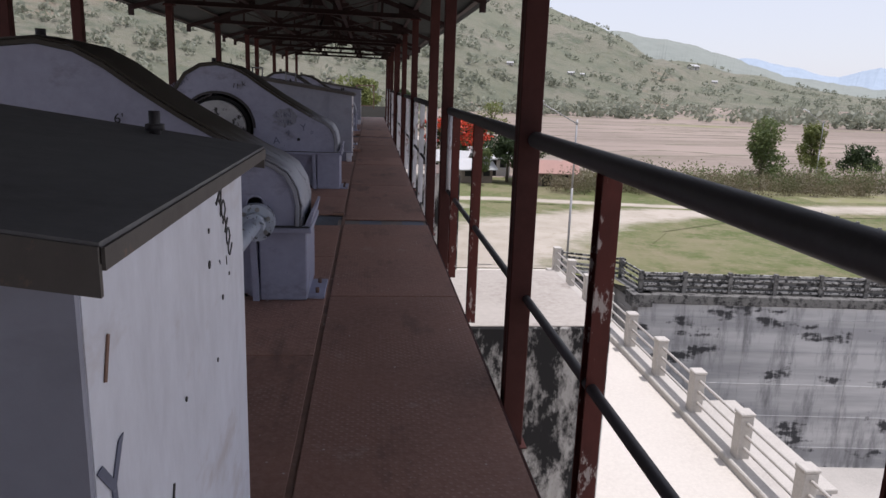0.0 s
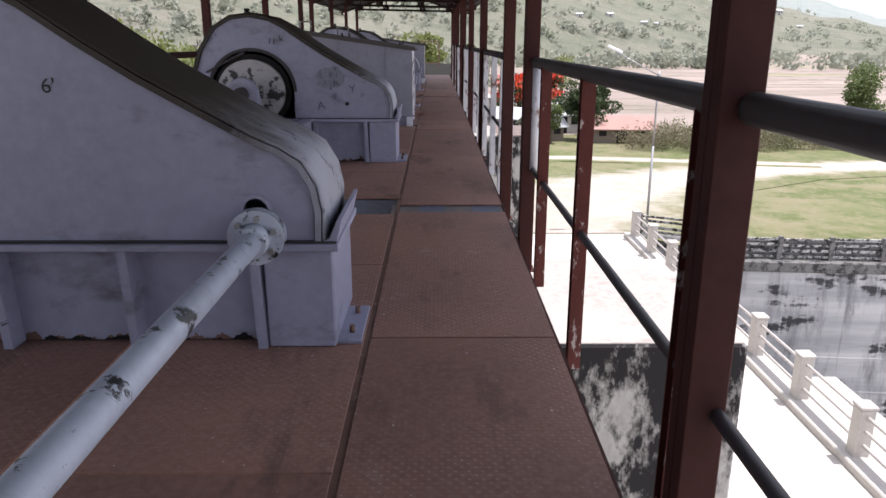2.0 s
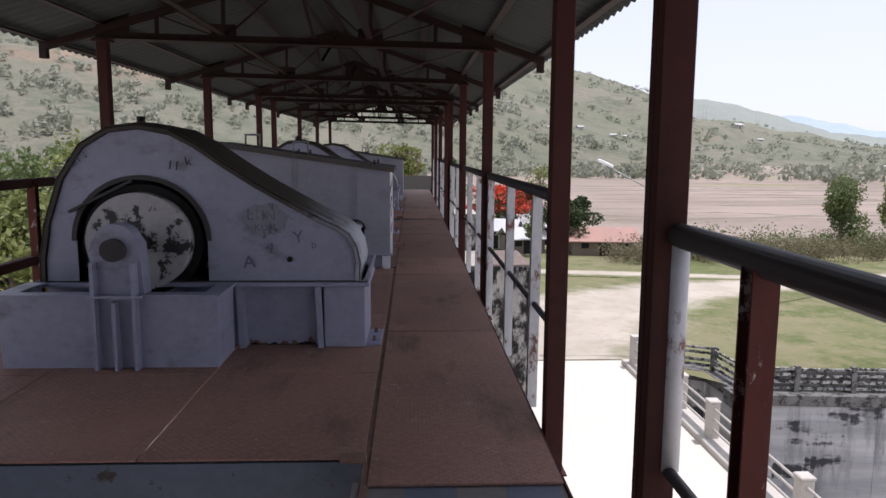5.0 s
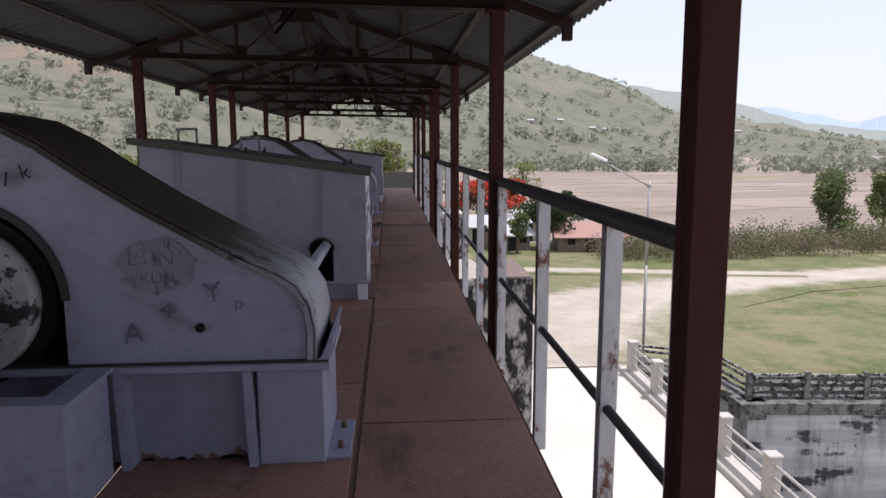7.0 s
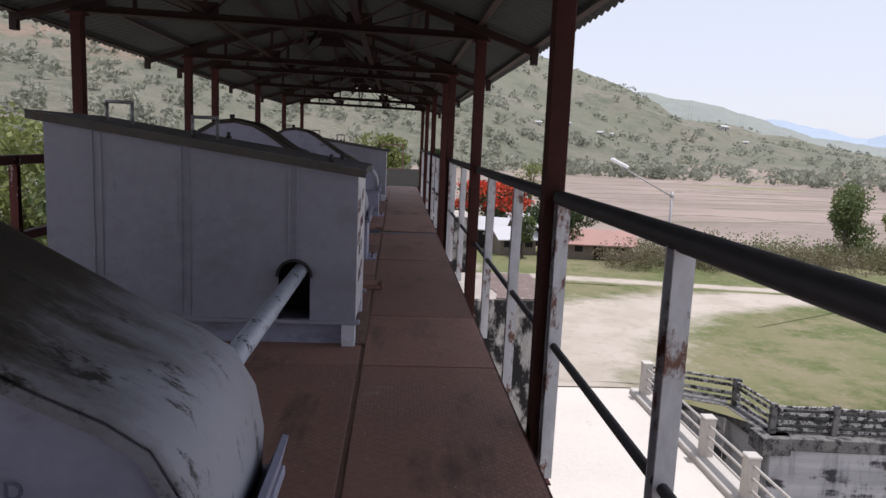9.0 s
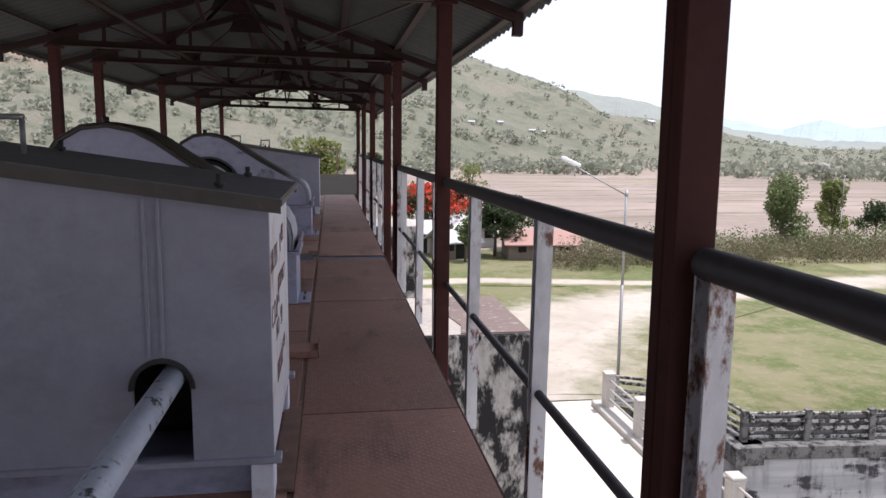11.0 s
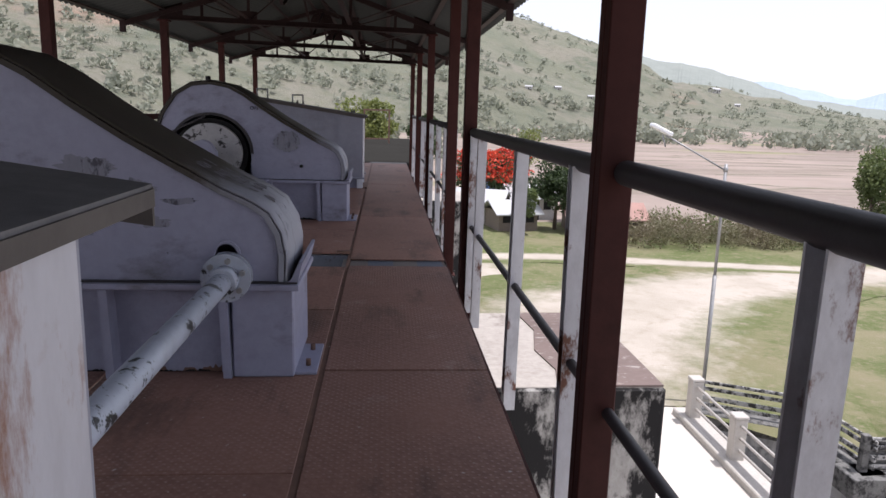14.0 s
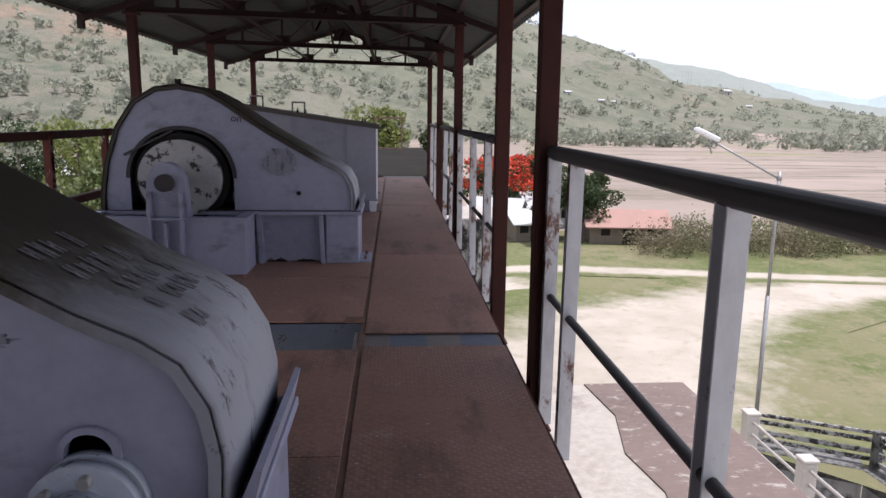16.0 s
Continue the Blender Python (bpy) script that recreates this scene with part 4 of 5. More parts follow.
for k in range(160):
    az = radians(rng.uniform(-46, 4))
    r = rng.uniform(90, 240)
    x, y = math.sin(az) * r, math.cos(az) * r
    h = rng.uniform(2.5, 6.0)
    clouds.append(((x, y, ground_z(x, y) + h * 0.5), (h * 0.6, h * 0.6, h * 0.5), 60, h * 0.16))
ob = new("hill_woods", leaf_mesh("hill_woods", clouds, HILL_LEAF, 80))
tagged(ob, "scattered trees over the hillsides, paled by haze in their colour", "woods", "", "stuff")

# paddy bunds
BUND = worn("dry_earth_bund", (0.165, 0.145, 0.105), (0.12, 0.11, 0.07), (0.22, 0.19, 0.15), 0.95, big=0.2, spots=(0.5, 0.7), spot_scale=0.8)
for k in range(22):
    y = 80 + k * 3.2 + k * k * 0.42 + rng.uniform(-2, 2)
    x0 = rng.uniform(4, 90)
    x1 = x0 + rng.uniform(25, 90)
    v, f = [], []
    for i in range(25):
        x = x0 + (x1 - x0) * i / 24
        yc = y + 3.0 * math.sin(i * 0.33 + k) + (x - 60) * (0.05 - 0.006 * k)
        v += [(x, yc - 0.45, Z - 0.02), (x, yc, Z + 0.07 + 0.05 * math.sin(i * 1.7)), (x, yc + 0.45, Z - 0.02)]
        if i:
            j = 3 * i
            f += [(j - 3, j, j + 1, j - 2), (j - 2, j + 1, j + 2, j - 1)]
    me = bpy.data.meshes.new("paddy_bund")
    me.from_pydata(v, [], f)
    me.materials.append(BUND)
    tagged(new("paddy_bund", me), "low grassy earth bund between harvested paddies", "bund", "paddy bunds")


# ---- village ----
def house(x, y, w, d, h, rh, turn, wall, roofm, label):
    if y < 100:
        x, y = out(x, y)
        w, d, h, rh = w * 1.1, d * 1.1, h * 1.1, rh * 1.1
    hs = thing("house", label, "house", "village houses", at=(x, y, Z))
    body = part("wall", blocks((-w / 2, -d / 2, 0, w / 2, d / 2, h)), wall, hs)
    bm = bmesh.new()
    prism(bm, [(-d / 2 - 0.4, h - 0.1), (0, h + rh), (d / 2 + 0.4, h - 0.1), (d / 2 + 0.4, h - 0.18), (0, h + rh - 0.1), (-d / 2 - 0.4, h - 0.18)], -w / 2 - 0.35, w / 2 + 0.35)
    bmesh.ops.rotate(bm, verts=bm.verts[:], cent=(0, 0, 0), matrix=Matrix.Rotation(radians(90), 3, "Z"))
    part("roof", bm, roofm, hs)
    part("door", blocks((-0.4, -d / 2 - 0.03, 0, 0.4, -d / 2, min(1.9, h * 0.85))), BLACK, body)
    for sx in (-0.3, 0.3):
        part("window", blocks((w * sx - 0.3, -d / 2 - 0.03, h * 0.45, w * sx + 0.3, -d / 2, h * 0.8)), BLACK, body)
    hs.rotation_euler = (0, 0, radians(turn))
    return hs


house(13.9, 57.0, 4.6, 3.6, 1.15, 0.75, -6, MUDWALL, TILE, "low hut with a weathered red tile roof")
house(8.1, 57.6, 2.6, 2.6, 1.2, 0.65, 12, MUDWALL, TIN, "small hut with a pale tin roof")
house(6.6, 60.5, 3.0, 2.8, 1.5, 0.7, -20, WHITEWASH, TIN, "whitewashed hut with a pale tin roof")
house(10.2, 62.5, 3.2, 2.6, 1.6, 0.8, 8, WHITEWASH, TIN, "pale hut under the flame trees")
house(9.4, 72.0, 1.6, 1.4, 2.7, 0.35, 0, BLUE_SHEET, BLUE_SHEET, "small blue sheet-metal hut behind the trees")
house(-16.5, 66, 4, 3, 2.4, 0.9, 14, WHITEWASH, TIN, "whitewashed house on the river bank")
house(-27, 74, 5, 3.4, 2.6, 1.0, -10, WHITEWASH, TIN, "pale house among bank trees")
house(-12, 84, 4, 3, 2.6, 0.9, 5, MUDWALL, TIN, "brown house with a tin roof among trees")
for k, (az, r, s) in enumerate([(24.4, 640, 2.4), (26.0, 600, 1.2), (15.5, 430, 1.1), (16.4, 446, 0.9), (13.0, 420, 1.1), (10.8, 380, 1.0)]):
    x, y = math.sin(radians(az)) * r, math.cos(radians(az)) * r
    hh = house(x, y, 6, 4.5, 2.6, 1.2, random.uniform(-25, 25), WHITEWASH, TIN, "white far-off house at the foot of the hills")
    hh.location.z = ground_z(x, y) - 0.3
    hh.scale = (s * 0.55, s * 0.55, s * 0.5)


# ---- street lamps ----
def street_lamp(x, y, h, turn, arm=True):
    s = thing("street_lamp", "thin grey steel street lamp with an outreach arm" if arm else "bare grey pole at the field edge", "street lamp", at=(x, y, Z))
    bm = bmesh.new()
    rod(bm, (0, 0, 0), (0, 0, h * 0.55), 0.055, 12)
    rod(bm, (0, 0, h * 0.55), (0, 0, h), 0.042, 12)
    part("pole", bm, GALV, s)
    part("base", blocks((-0.17, -0.17, 0, 0.17, 0.17, 0.28), bevel=0.02), CONCRETE, s, "concrete plinth")
    if arm:
        bm = bmesh.new()
        rod(bm, (0, 0, h - 0.18), (-1.75, 0, h + 0.72), 0.024, 10)
        arm_ = part("arm", bm, GALV, s)
        bm = bmesh.new()
        box(bm, -2.25, -0.11, h + 0.74, -1.6, 0.11, h + 0.86, bevel=0.03)
        bmesh.ops.rotate(bm, verts=bm.verts[:], cent=(-1.75, 0, h + 0.75), matrix=Matrix.Rotation(radians(24), 3, "Y"))
        part("lamp_head", bm, GLASS_WHITE, arm_, "pale lamp housing hanging from the arm")
        bm = bmesh.new()
        rod(bm, (-1.85, 0, h + 0.74), (-1.74, 0, h + 0.42), 0.022, 8)
        part("hanging_bracket", bm, GALV, arm_)
        bm = bmesh.new()
        rod(bm, (0, 0, h - 0.22), (0, 0, h - 0.08), 0.06, 10)
        part("clamp", bm, GALV, s)
    s.rotation_euler = (0, 0, radians(turn))
    return s


street_lamp(9.15, 31.9, 6.87, 0)
street_lamp(42.5, 64.5, 6.2, 0)
p = street_lamp(29.4, 43.5, 1.0, 0, False)
mast = thing("lattice_mast", "white steel lattice mast on the river bank", "mast", at=(-27.0, 64.0, Z))
for dx in (-0.55, 0.55):
    for dy in (-0.55, 0.55):
        bm = bmesh.new()
        beam(bm, (dx, dy, 0), (dx * 0.9, dy * 0.9, 6.6), 0.1, 0.1)
        part("leg", bm, WHITEWASH, mast)
for k in range(6):
    for dy in (-0.52, 0.52):
        bm = bmesh.new()
        beam(bm, (-0.52, dy, 0.6 + k), (0.52, dy, 1.6 + k), 0.07, 0.05)
        part("brace", bm, WHITEWASH, mast)
        bm = bmesh.new()
        beam(bm, (0.52, dy, 0.6 + k), (-0.52, dy, 1.6 + k), 0.07, 0.05)
        part("brace", bm, WHITEWASH, mast)
    bm = bmesh.new()
    beam(bm, (-0.54, -0.54, 1.6 + k), (0.54, -0.54, 1.6 + k), 0.07, 0.05)
    part("strut", bm, WHITEWASH, mast)
# second fence on the far embankment
for k in range(9):
    c = thing("fence_post", "dark concrete fence post on the far embankment", "fence post", "embankment fence posts", at=(29.5 + 0.02 * k, 42.0 - 1.9 * k, Z))
    part("shaft", blocks((-0.09, -0.09, 0, 0.09, 0.09, 0.95), bevel=0.015), MOSSY, c)
for z in (0.3, 0.55, 0.8):
    tagged(part("fence_rail", blocks((29.47, 26.8, Z + z - 0.05, 29.57, 42.0, Z + z + 0.05)), MOSSY), "dark concrete rail of the embankment fence", "fence rail", "embankment fence rails")



# ---- hoist gear housings ----
HUMP = [(-0.55, 0.5), (-0.545, 0.64), (-0.565, 0.75), (-0.62, 0.85), (-0.7, 0.905), (-0.82, 0.962), (-1.03, 1.083), (-1.248, 1.212), (-1.458, 1.352), (-1.658, 1.497), (-1.82, 1.585), (-2.03, 1.626), (-2.238, 1.6), (-2.422, 1.485), (-2.574, 1.25), (-2.678, 0.938), (-2.726, 0.66), (-2.73, 0.5)]
CX, CZ, OPEN_R = -2.04, 0.80, 0.445
DEPTH = 0.60


def arc(cx, cz, r, a0, a1, n):
    return [(cx + r * math.cos(radians(a0 + (a1 - a0) * k / n)), cz + r * math.sin(radians(a0 + (a1 - a0) * k / n))) for k in range(n + 1)]


def fill_between(bm, outer, inner, y):
    """Flat plate at y with a hole: outer and inner loops, run the same way, joined by triangles."""
    vo = [bm.verts.new((x, y, z)) for x, z in outer]
    vi = [bm.verts.new((x, y, z)) for x, z in inner]
    edges = [bm.edges.new((a, b)) for L in (vo, vi) for a, b in zip(L, L[1:] + L[:1])]
    bmesh.ops.triangle_fill(bm, use_beauty=True, use_dissolve=False, edges=edges)


def thick(bm, d):
    r = bmesh.ops.extrude_face_region(bm, geom=bm.faces[:])
    bmesh.ops.translate(bm, vec=(0, d, 0), verts=[v for v in r["geom"] if isinstance(v, bmesh.types.BMVert)])


def housing(s, y_front, scrawls):
    """s = 1: the wheel side faces +y (and the plain face the walker); s = -1: the other way round. y_front: the plain or open face nearest -y."""
    h = thing("gear_housing", "grey-blue painted steel gear housing of a gate hoist" if s > 0 else "grey-blue gear housing with an exposed wheel and bearing", "gear housing", "gate hoist gear housings", at=(0, y_front, 0))
    plain, wheel = (0.0, DEPTH) if s > 0 else (DEPTH, 0.0)
    inn = 0.012 if s > 0 else -0.012
    # plain side plate with an oval shaft hole
    oval = arc(-0.815, 0.645, 0.05, 0, 180, 8) + arc(-0.815, 0.55, 0.05, 180, 360, 8)
    bm = bmesh.new()
    fill_between(bm, HUMP, oval[::-1], plain)
    thick(bm, inn)
    part("side_plate", bm, GREY, h)
    bm = bmesh.new()
    rim = arc(-0.815, 0.645, 0.066, 0, 180, 10) + arc(-0.815, 0.55, 0.066, 180, 360, 10)
    inner = arc(-0.815, 0.645, 0.05, 0, 180, 10) + arc(-0.815, 0.55, 0.05, 180, 360, 10)
    fill_between(bm, rim, inner, plain - inn * 1.2)
    thick(bm, inn * 0.9)
    part("hole_rim", bm, GREY, h)
    # wheel side plate with the round opening
    bm = bmesh.new()
    cut = [(CX + OPEN_R, 0.50)] + arc(CX, CZ, OPEN_R, 0, 180, 22) + [(CX - OPEN_R, 0.50)]
    outline = HUMP[1:-1] + [(-2.73, 0.50), (CX - OPEN_R, 0.50)] + arc(CX, CZ, OPEN_R, 180, 0, 22) + [(CX + OPEN_R, 0.50), (-0.55, 0.50)]
    vs = [bm.verts.new((x, wheel, z)) for x, z in outline]
    es = [bm.edges.new((p, q)) for p, q in zip(vs, vs[1:] + vs[:1])]
    bmesh.ops.triangle_fill(bm, use_beauty=True, edges=es)
    thick(bm, -inn)
    part("side_plate", bm, GREY, h)
    bm = bmesh.new()
    fill = arc(CX, CZ, OPEN_R + 0.028, 180, 0, 24) + arc(CX, CZ, OPEN_R - 0.004, 0, 180, 24)
    prism(bm, fill, wheel - 0.016, wheel + 0.016)
    part("opening_rim", bm, RAIL, h, "dark worn rim of the wheel opening")
    # wrapped cover sheet over the hump, standing a little proud of both faces
    bm = bmesh.new()
    N = len(HUMP)
    ring = []
    ysec = [-0.018, 0.0, 0.03, DEPTH / 2, DEPTH - 0.03, DEPTH, DEPTH + 0.018]
    lift = [0.0, 0.006, 0.012, 0.016, 0.012, 0.006, 0.0]
    for i, (x, z) in enumerate(HUMP):
        (xa, za), (xb, zb) = HUMP[max(0, i - 1)], HUMP[min(N - 1, i + 1)]
        t = Vector((xb - xa, 0, zb - za)).normalized()
        nrm = Vector((t.z, 0, -t.x))
        if nrm.z < -0.2:
            nrm = -nrm
        ring.append([bm.verts.new(Vector((x, yy, z)) + nrm * (k + 0.004)) for yy, k in zip(ysec, lift)])
    for p, q in zip(ring, ring[1:]):
        for k in range(len(ysec) - 1):
            bm.faces.new((p[k], q[k], q[k + 1], p[k + 1])).smooth = True
    cov = part("cover_sheet", bm, GREYTOP, h, "weathered rounded cover with dark mould")
    sol = cov.modifiers.new("thickness", "SOLIDIFY")
    sol.thickness, sol.offset = 0.008, 1
    # folded edge of the cover sheet along both faces
    inset = []
    for i, (x, z) in enumerate(HUMP):
        (xa, za), (xb, zb) = HUMP[max(0, i - 1)], HUMP[min(N - 1, i + 1)]
        t = Vector((xb - xa, 0, zb - za)).normalized()
        nrm = Vector((t.z, 0, -t.x))
        if nrm.x * (x + 1.75) + nrm.z * (z - 0.6) > 0:
            nrm = -nrm
        inset.append((x + nrm.x * 0.026, z + nrm.z * 0.026))
    for y0, y1, mt, grow in ((-0.022, -0.004, GREYTOP, 1.0), (-0.003, -0.001, BLACK, 1.2), (DEPTH + 0.004, DEPTH + 0.022, GREYTOP, 1.0)):
        inner_ = [(x + (u - x) * grow, z + (w - z) * grow) for (x, z), (u, w) in zip(HUMP, inset)]
        bm = bmesh.new()
        rows = [[bm.verts.new((p[0], y, p[1])) for p in loop] for loop, y in ((HUMP, y0), (inner_, y0), (inner_, y1), (HUMP, y1))]
        for ra, rb in zip(rows, rows[1:] + rows[:1]):
            for k in range(N - 1):
                bm.faces.new((ra[k], ra[k + 1], rb[k + 1], rb[k]))
        bmesh.ops.recalc_face_normals(bm, faces=bm.faces[:])
        part("cover_edge" if mt is GREYTOP else "cover_gap", bm, mt, h, "" if mt is GREYTOP else "dark gap under the folded cover edge")
    if s > 0 and y_front > 10:
        for x, z, rx, rz in ((-1.215, 0.95, 0.10, 0.055), (-1.02, 0.90, 0.085, 0.016), (-1.145, 0.795, 0.075, 0.028), (-1.53, 0.80, 0.15, 0.065), (-1.43, 1.05, 0.12, 0.06)):
            loop = []
            for a in np.linspace(0, 2 * math.pi, 70)[:-1]:
                k = 1 + 0.45 * noise.fractal(Vector((2 * math.cos(a) + x * 9, 2 * math.sin(a), z * 7)), 0.7, 2.2, 5)
                loop.append((x + rx * k * math.cos(a), z + rz * k * math.sin(a)))
            bm = bmesh.new()
            prism(bm, loop, -0.0014, -0.0004)
            part("rubbed_patch", bm, worn_patch, h, "dark greasy patch on the paint")
    # flange and base
    part("flange", blocks((-2.79, -0.05, 0.465, -0.475, DEPTH + 0.05, 0.497), bevel=0.004), GREY, h)
    part("flange_seam", blocks((-2.78, -0.032, 0.4985, -0.485, DEPTH + 0.032, 0.505)), RAIL, h, "dark joint line above the flange")
    bm = bmesh.new()
    prism(bm, [(-0.548, 0.50), (-0.485, 0.50), (-0.462, 0.60), (-0.478, 0.605), (-0.515, 0.515)], -0.02, DEPTH + 0.02)
    part("toe_lip", bm, GREY, h)
    part("base_body", blocks((-2.74, 0.07, 0.0, -0.80, DEPTH - 0.07, 0.465)), GREY, h)
    part("base_end", blocks((-0.80, -0.012, 0.0, -0.505, DEPTH + 0.012, 0.465), bevel=0.008), GREY, h)
    for x in (-0.83, -1.38, -1.93, -2.48):
        for y0 in (-0.03, DEPTH - 0.07):
            if s < 0 and y0 < 0 and x < -1.5:
                continue
            bm = bmesh.new()
            prism(bm, [(x - 0.012, 0.0), (x + 0.028, 0.0), (x + 0.012, 0.465), (x - 0.028, 0.465)], y0, y0 + 0.10)
            part("rib", bm, GREY, h)
    # flaked paint along the foot of the base
    for x0, x1 in ((-2.7, -2.5), (-2.45, -1.96), (-1.9, -1.41), (-1.34, -0.87)):
        if s < 0 and x0 < -1.5:
            continue
        for lift_, mt in ((1.0, RUST), (0.6, BLACK)):
            bm = bmesh.new()
            pts = [(x0 + (x1 - x0) * k / 60, max(0.003, lift_ * 0.028 * (0.6 + 1.7 * noise.fractal(Vector((x0 * 7.3 + k * 0.083, y_front * 3.1, lift_ * 5)), 0.6, 2.3, 5)))) for k in range(61)]
            yy = 0.07 - (0.001 if lift_ == 1.0 else 0.0018)
            prism(bm, [(x0, 0.001)] + pts + [(x1, 0.001)], yy - 0.0005, yy)
            part("flaked_paint", bm, mt, h, "flaked paint showing rust" if mt == RUST else "bare black patches")
    if s > 0 and y_front > 10:
        # three short rows of faded lettering across the cover
        for row, (x, count) in enumerate(((-0.96, 5), (-0.88, 6), (-0.80, 7), (-0.725, 6), (-0.655, 3))):
            (xa, za), (xb, zb) = next((p, q) for p, q in zip(HUMP, HUMP[1:]) if p[0] >= x >= q[0])
            slope = math.atan2(zb - za, xa - xb)
            zz = za + (zb - za) * (x - xa) / (xb - xa)
            for k in range(count):
                if (row * 7 + k * 3) % 5 == 4:
                    continue
                hw = 0.024 + 0.006 * ((k * 5 + row) % 3)
                bm = blocks((-hw, 0.0, 0.0, hw, 0.008, 0.001), (-hw + 0.006 * (k % 3), 0.016, 0.0, hw, 0.026, 0.001), (-0.006 - 0.01 * (k % 2), 0.004, 0.0, 0.004, 0.024, 0.0012))
                ob = part("illegible_letter", bm, INK_FAINT, h)
                ob.matrix_local = pose(x + 0.031 * math.sin(slope), 0.085 + k * 0.047 + 0.018 * row, zz + 0.031 * math.cos(slope), 0, math.degrees(slope), 0)
    if s < 0:
        bm = bmesh.new()
        prism(bm, [(-1.19 + 0.14 * (1 + 0.25 * noise.fractal(Vector((2 * math.cos(a), 2 * math.sin(a), y_front)), 0.7, 2.2, 5)) * math.cos(a), 0.955 + 0.12 * (1 + 0.25 * noise.fractal(Vector((2 * math.cos(a), 2 * math.sin(a), y_front)), 0.7, 2.2, 5)) * math.sin(a)) for a in np.linspace(0, 2 * math.pi, 90)[:-1]], -0.0166, -0.016)
        part("rubbed_patch", bm, worn_patch, h, "dark rubbed patch with scrawled letters")
        bm = bmesh.new()
        rod(bm, (-1.03, -0.02, 0.665), (-1.03, 0.0, 0.665), 0.02, 14)
        part("drain_hole", bm, BLACK, h)
    part("foot_plate", blocks((-0.505, 0.02, 0.0, -0.40, 0.46, 0.016), bevel=0.002), GREY, h)
    for y0 in (0.12, 0.36):
        bm = bmesh.new()
        rod(bm, (-0.45, y0, 0.015), (-0.45, y0, 0.05), 0.014, 6)
        part("bolt", bm, RUST, h)
    # vent cap on the crown
    bm = bmesh.new()
    rod(bm, (-2.12, DEPTH / 2, 1.6), (-2.12, DEPTH / 2, 1.70), 0.03, 10)
    part("vent_cap", bm, RAIL, h)
    # wheel, bearing stand and trough on the open side
    d = 1 if s > 0 else -1
    yo = wheel
    bm = bmesh.new()
    rod(bm, (CX, yo - d * 0.30, CZ), (CX, yo - d * 0.02, CZ), 0.405, 48)
    part("inner_wheel", bm, BLACK, h, "greasy black wheel inside the housing")
    bm = bmesh.new()
    rod(bm, (CX, yo - d * 0.06, CZ), (CX, yo + d * 0.09, CZ), 0.35, 48)
    disc = part("wheel_disc", bm, DISC, h, "cream wheel disc with chipped black paint")
    bm = bmesh.new()
    rod(bm, (CX, yo + d * 0.08, CZ), (CX, yo + d * 0.52, CZ), 0.075, 20)
    part("axle", bm, RAIL, disc)
    ya, yb = sorted((yo + d * 0.34, yo + d * 0.47))
    bm = bmesh.new()
    prism(bm, [(CX - 0.17, 0.50), (CX + 0.17, 0.50), (CX + 0.15, 0.84)] + arc(CX, 0.84, 0.13, 15, 165, 10) + [(CX - 0.15, 0.84)], ya, yb)
    stand = part("bearing_stand", bm, GREY, h)
    yf = yo + d * 0.47
    bm = bmesh.new()
    rod(bm, (CX, yf - d * 0.02, CZ), (CX, yf + d * 0.018, CZ), 0.06, 18)
    part("bearing_hole", bm, BLACK, stand)
    for x in (-0.125, 0.0, 0.125):
        ya, yb = sorted((yf, yf + d * 0.07))
        part("stand_rib", blocks((CX + x - 0.011, ya, 0.0, CX + x + 0.011, yb, 0.72 if x else 0.46)), GREY, stand)
    ya, yb = sorted((yf, yf + d * 0.08))
    part("stand_shelf", blocks((CX - 0.17, ya, 0.49, CX + 0.17, yb, 0.505)), GREY, stand)
    # trough: a front wall, two ends, a rim
    for r6 in ((-2.78, 0.44, -1.42, 0.47), (-2.78, 0.05, -2.72, 0.44), (-1.48, 0.05, -1.42, 0.44)):
        ya, yb = sorted((yo + d * r6[1], yo + d * r6[3]))
        part("trough_wall", blocks((r6[0], ya, 0.0, r6[2], yb, 0.49)), GREY, h)
    for r6 in ((-2.81, 0.40, -1.39, 0.50), (-2.81, 0.05, -2.69, 0.40), (-1.51, 0.05, -1.39, 0.40)):
        ya, yb = sorted((yo + d * r6[1], yo + d * r6[3]))
        part("trough_rim", blocks((r6[0], ya, 0.491, r6[2], yb, 0.503)), GREY, h)
    bm = bmesh.new()
    beam(bm, (CX - 0.47, yo + d * 0.03, CZ + 0.21), (CX - 0.05, yo + d * 0.03, CZ + 0.43), 0.03, 0.02)
    part("brake_strap", bm, RAIL, h, "dark strap across the wheel")
    for body, size, x, z, tilt, mt in scrawls:
        text_part(body, size, pose(x, -0.0165 if s > 0 else -0.0165, z, 90, -tilt, 0), mt, h)
    h.scale = (1, 1, 0.955)
    return h


worn_patch = worn("rubbed_grey_patch", (0.20, 0.205, 0.25), (0.28, 0.285, 0.34), (0.07, 0.07, 0.09), 0.6, big=9, spots=(0.52, 0.6), spot_scale=13, stretch=(1.8, 1, 0.7))
PLAIN_MARKS = [("6'", 0.085, -1.62, 1.14, 0, INK), ("1 1", 0.10, -2.0, 1.10, 0, INK)]
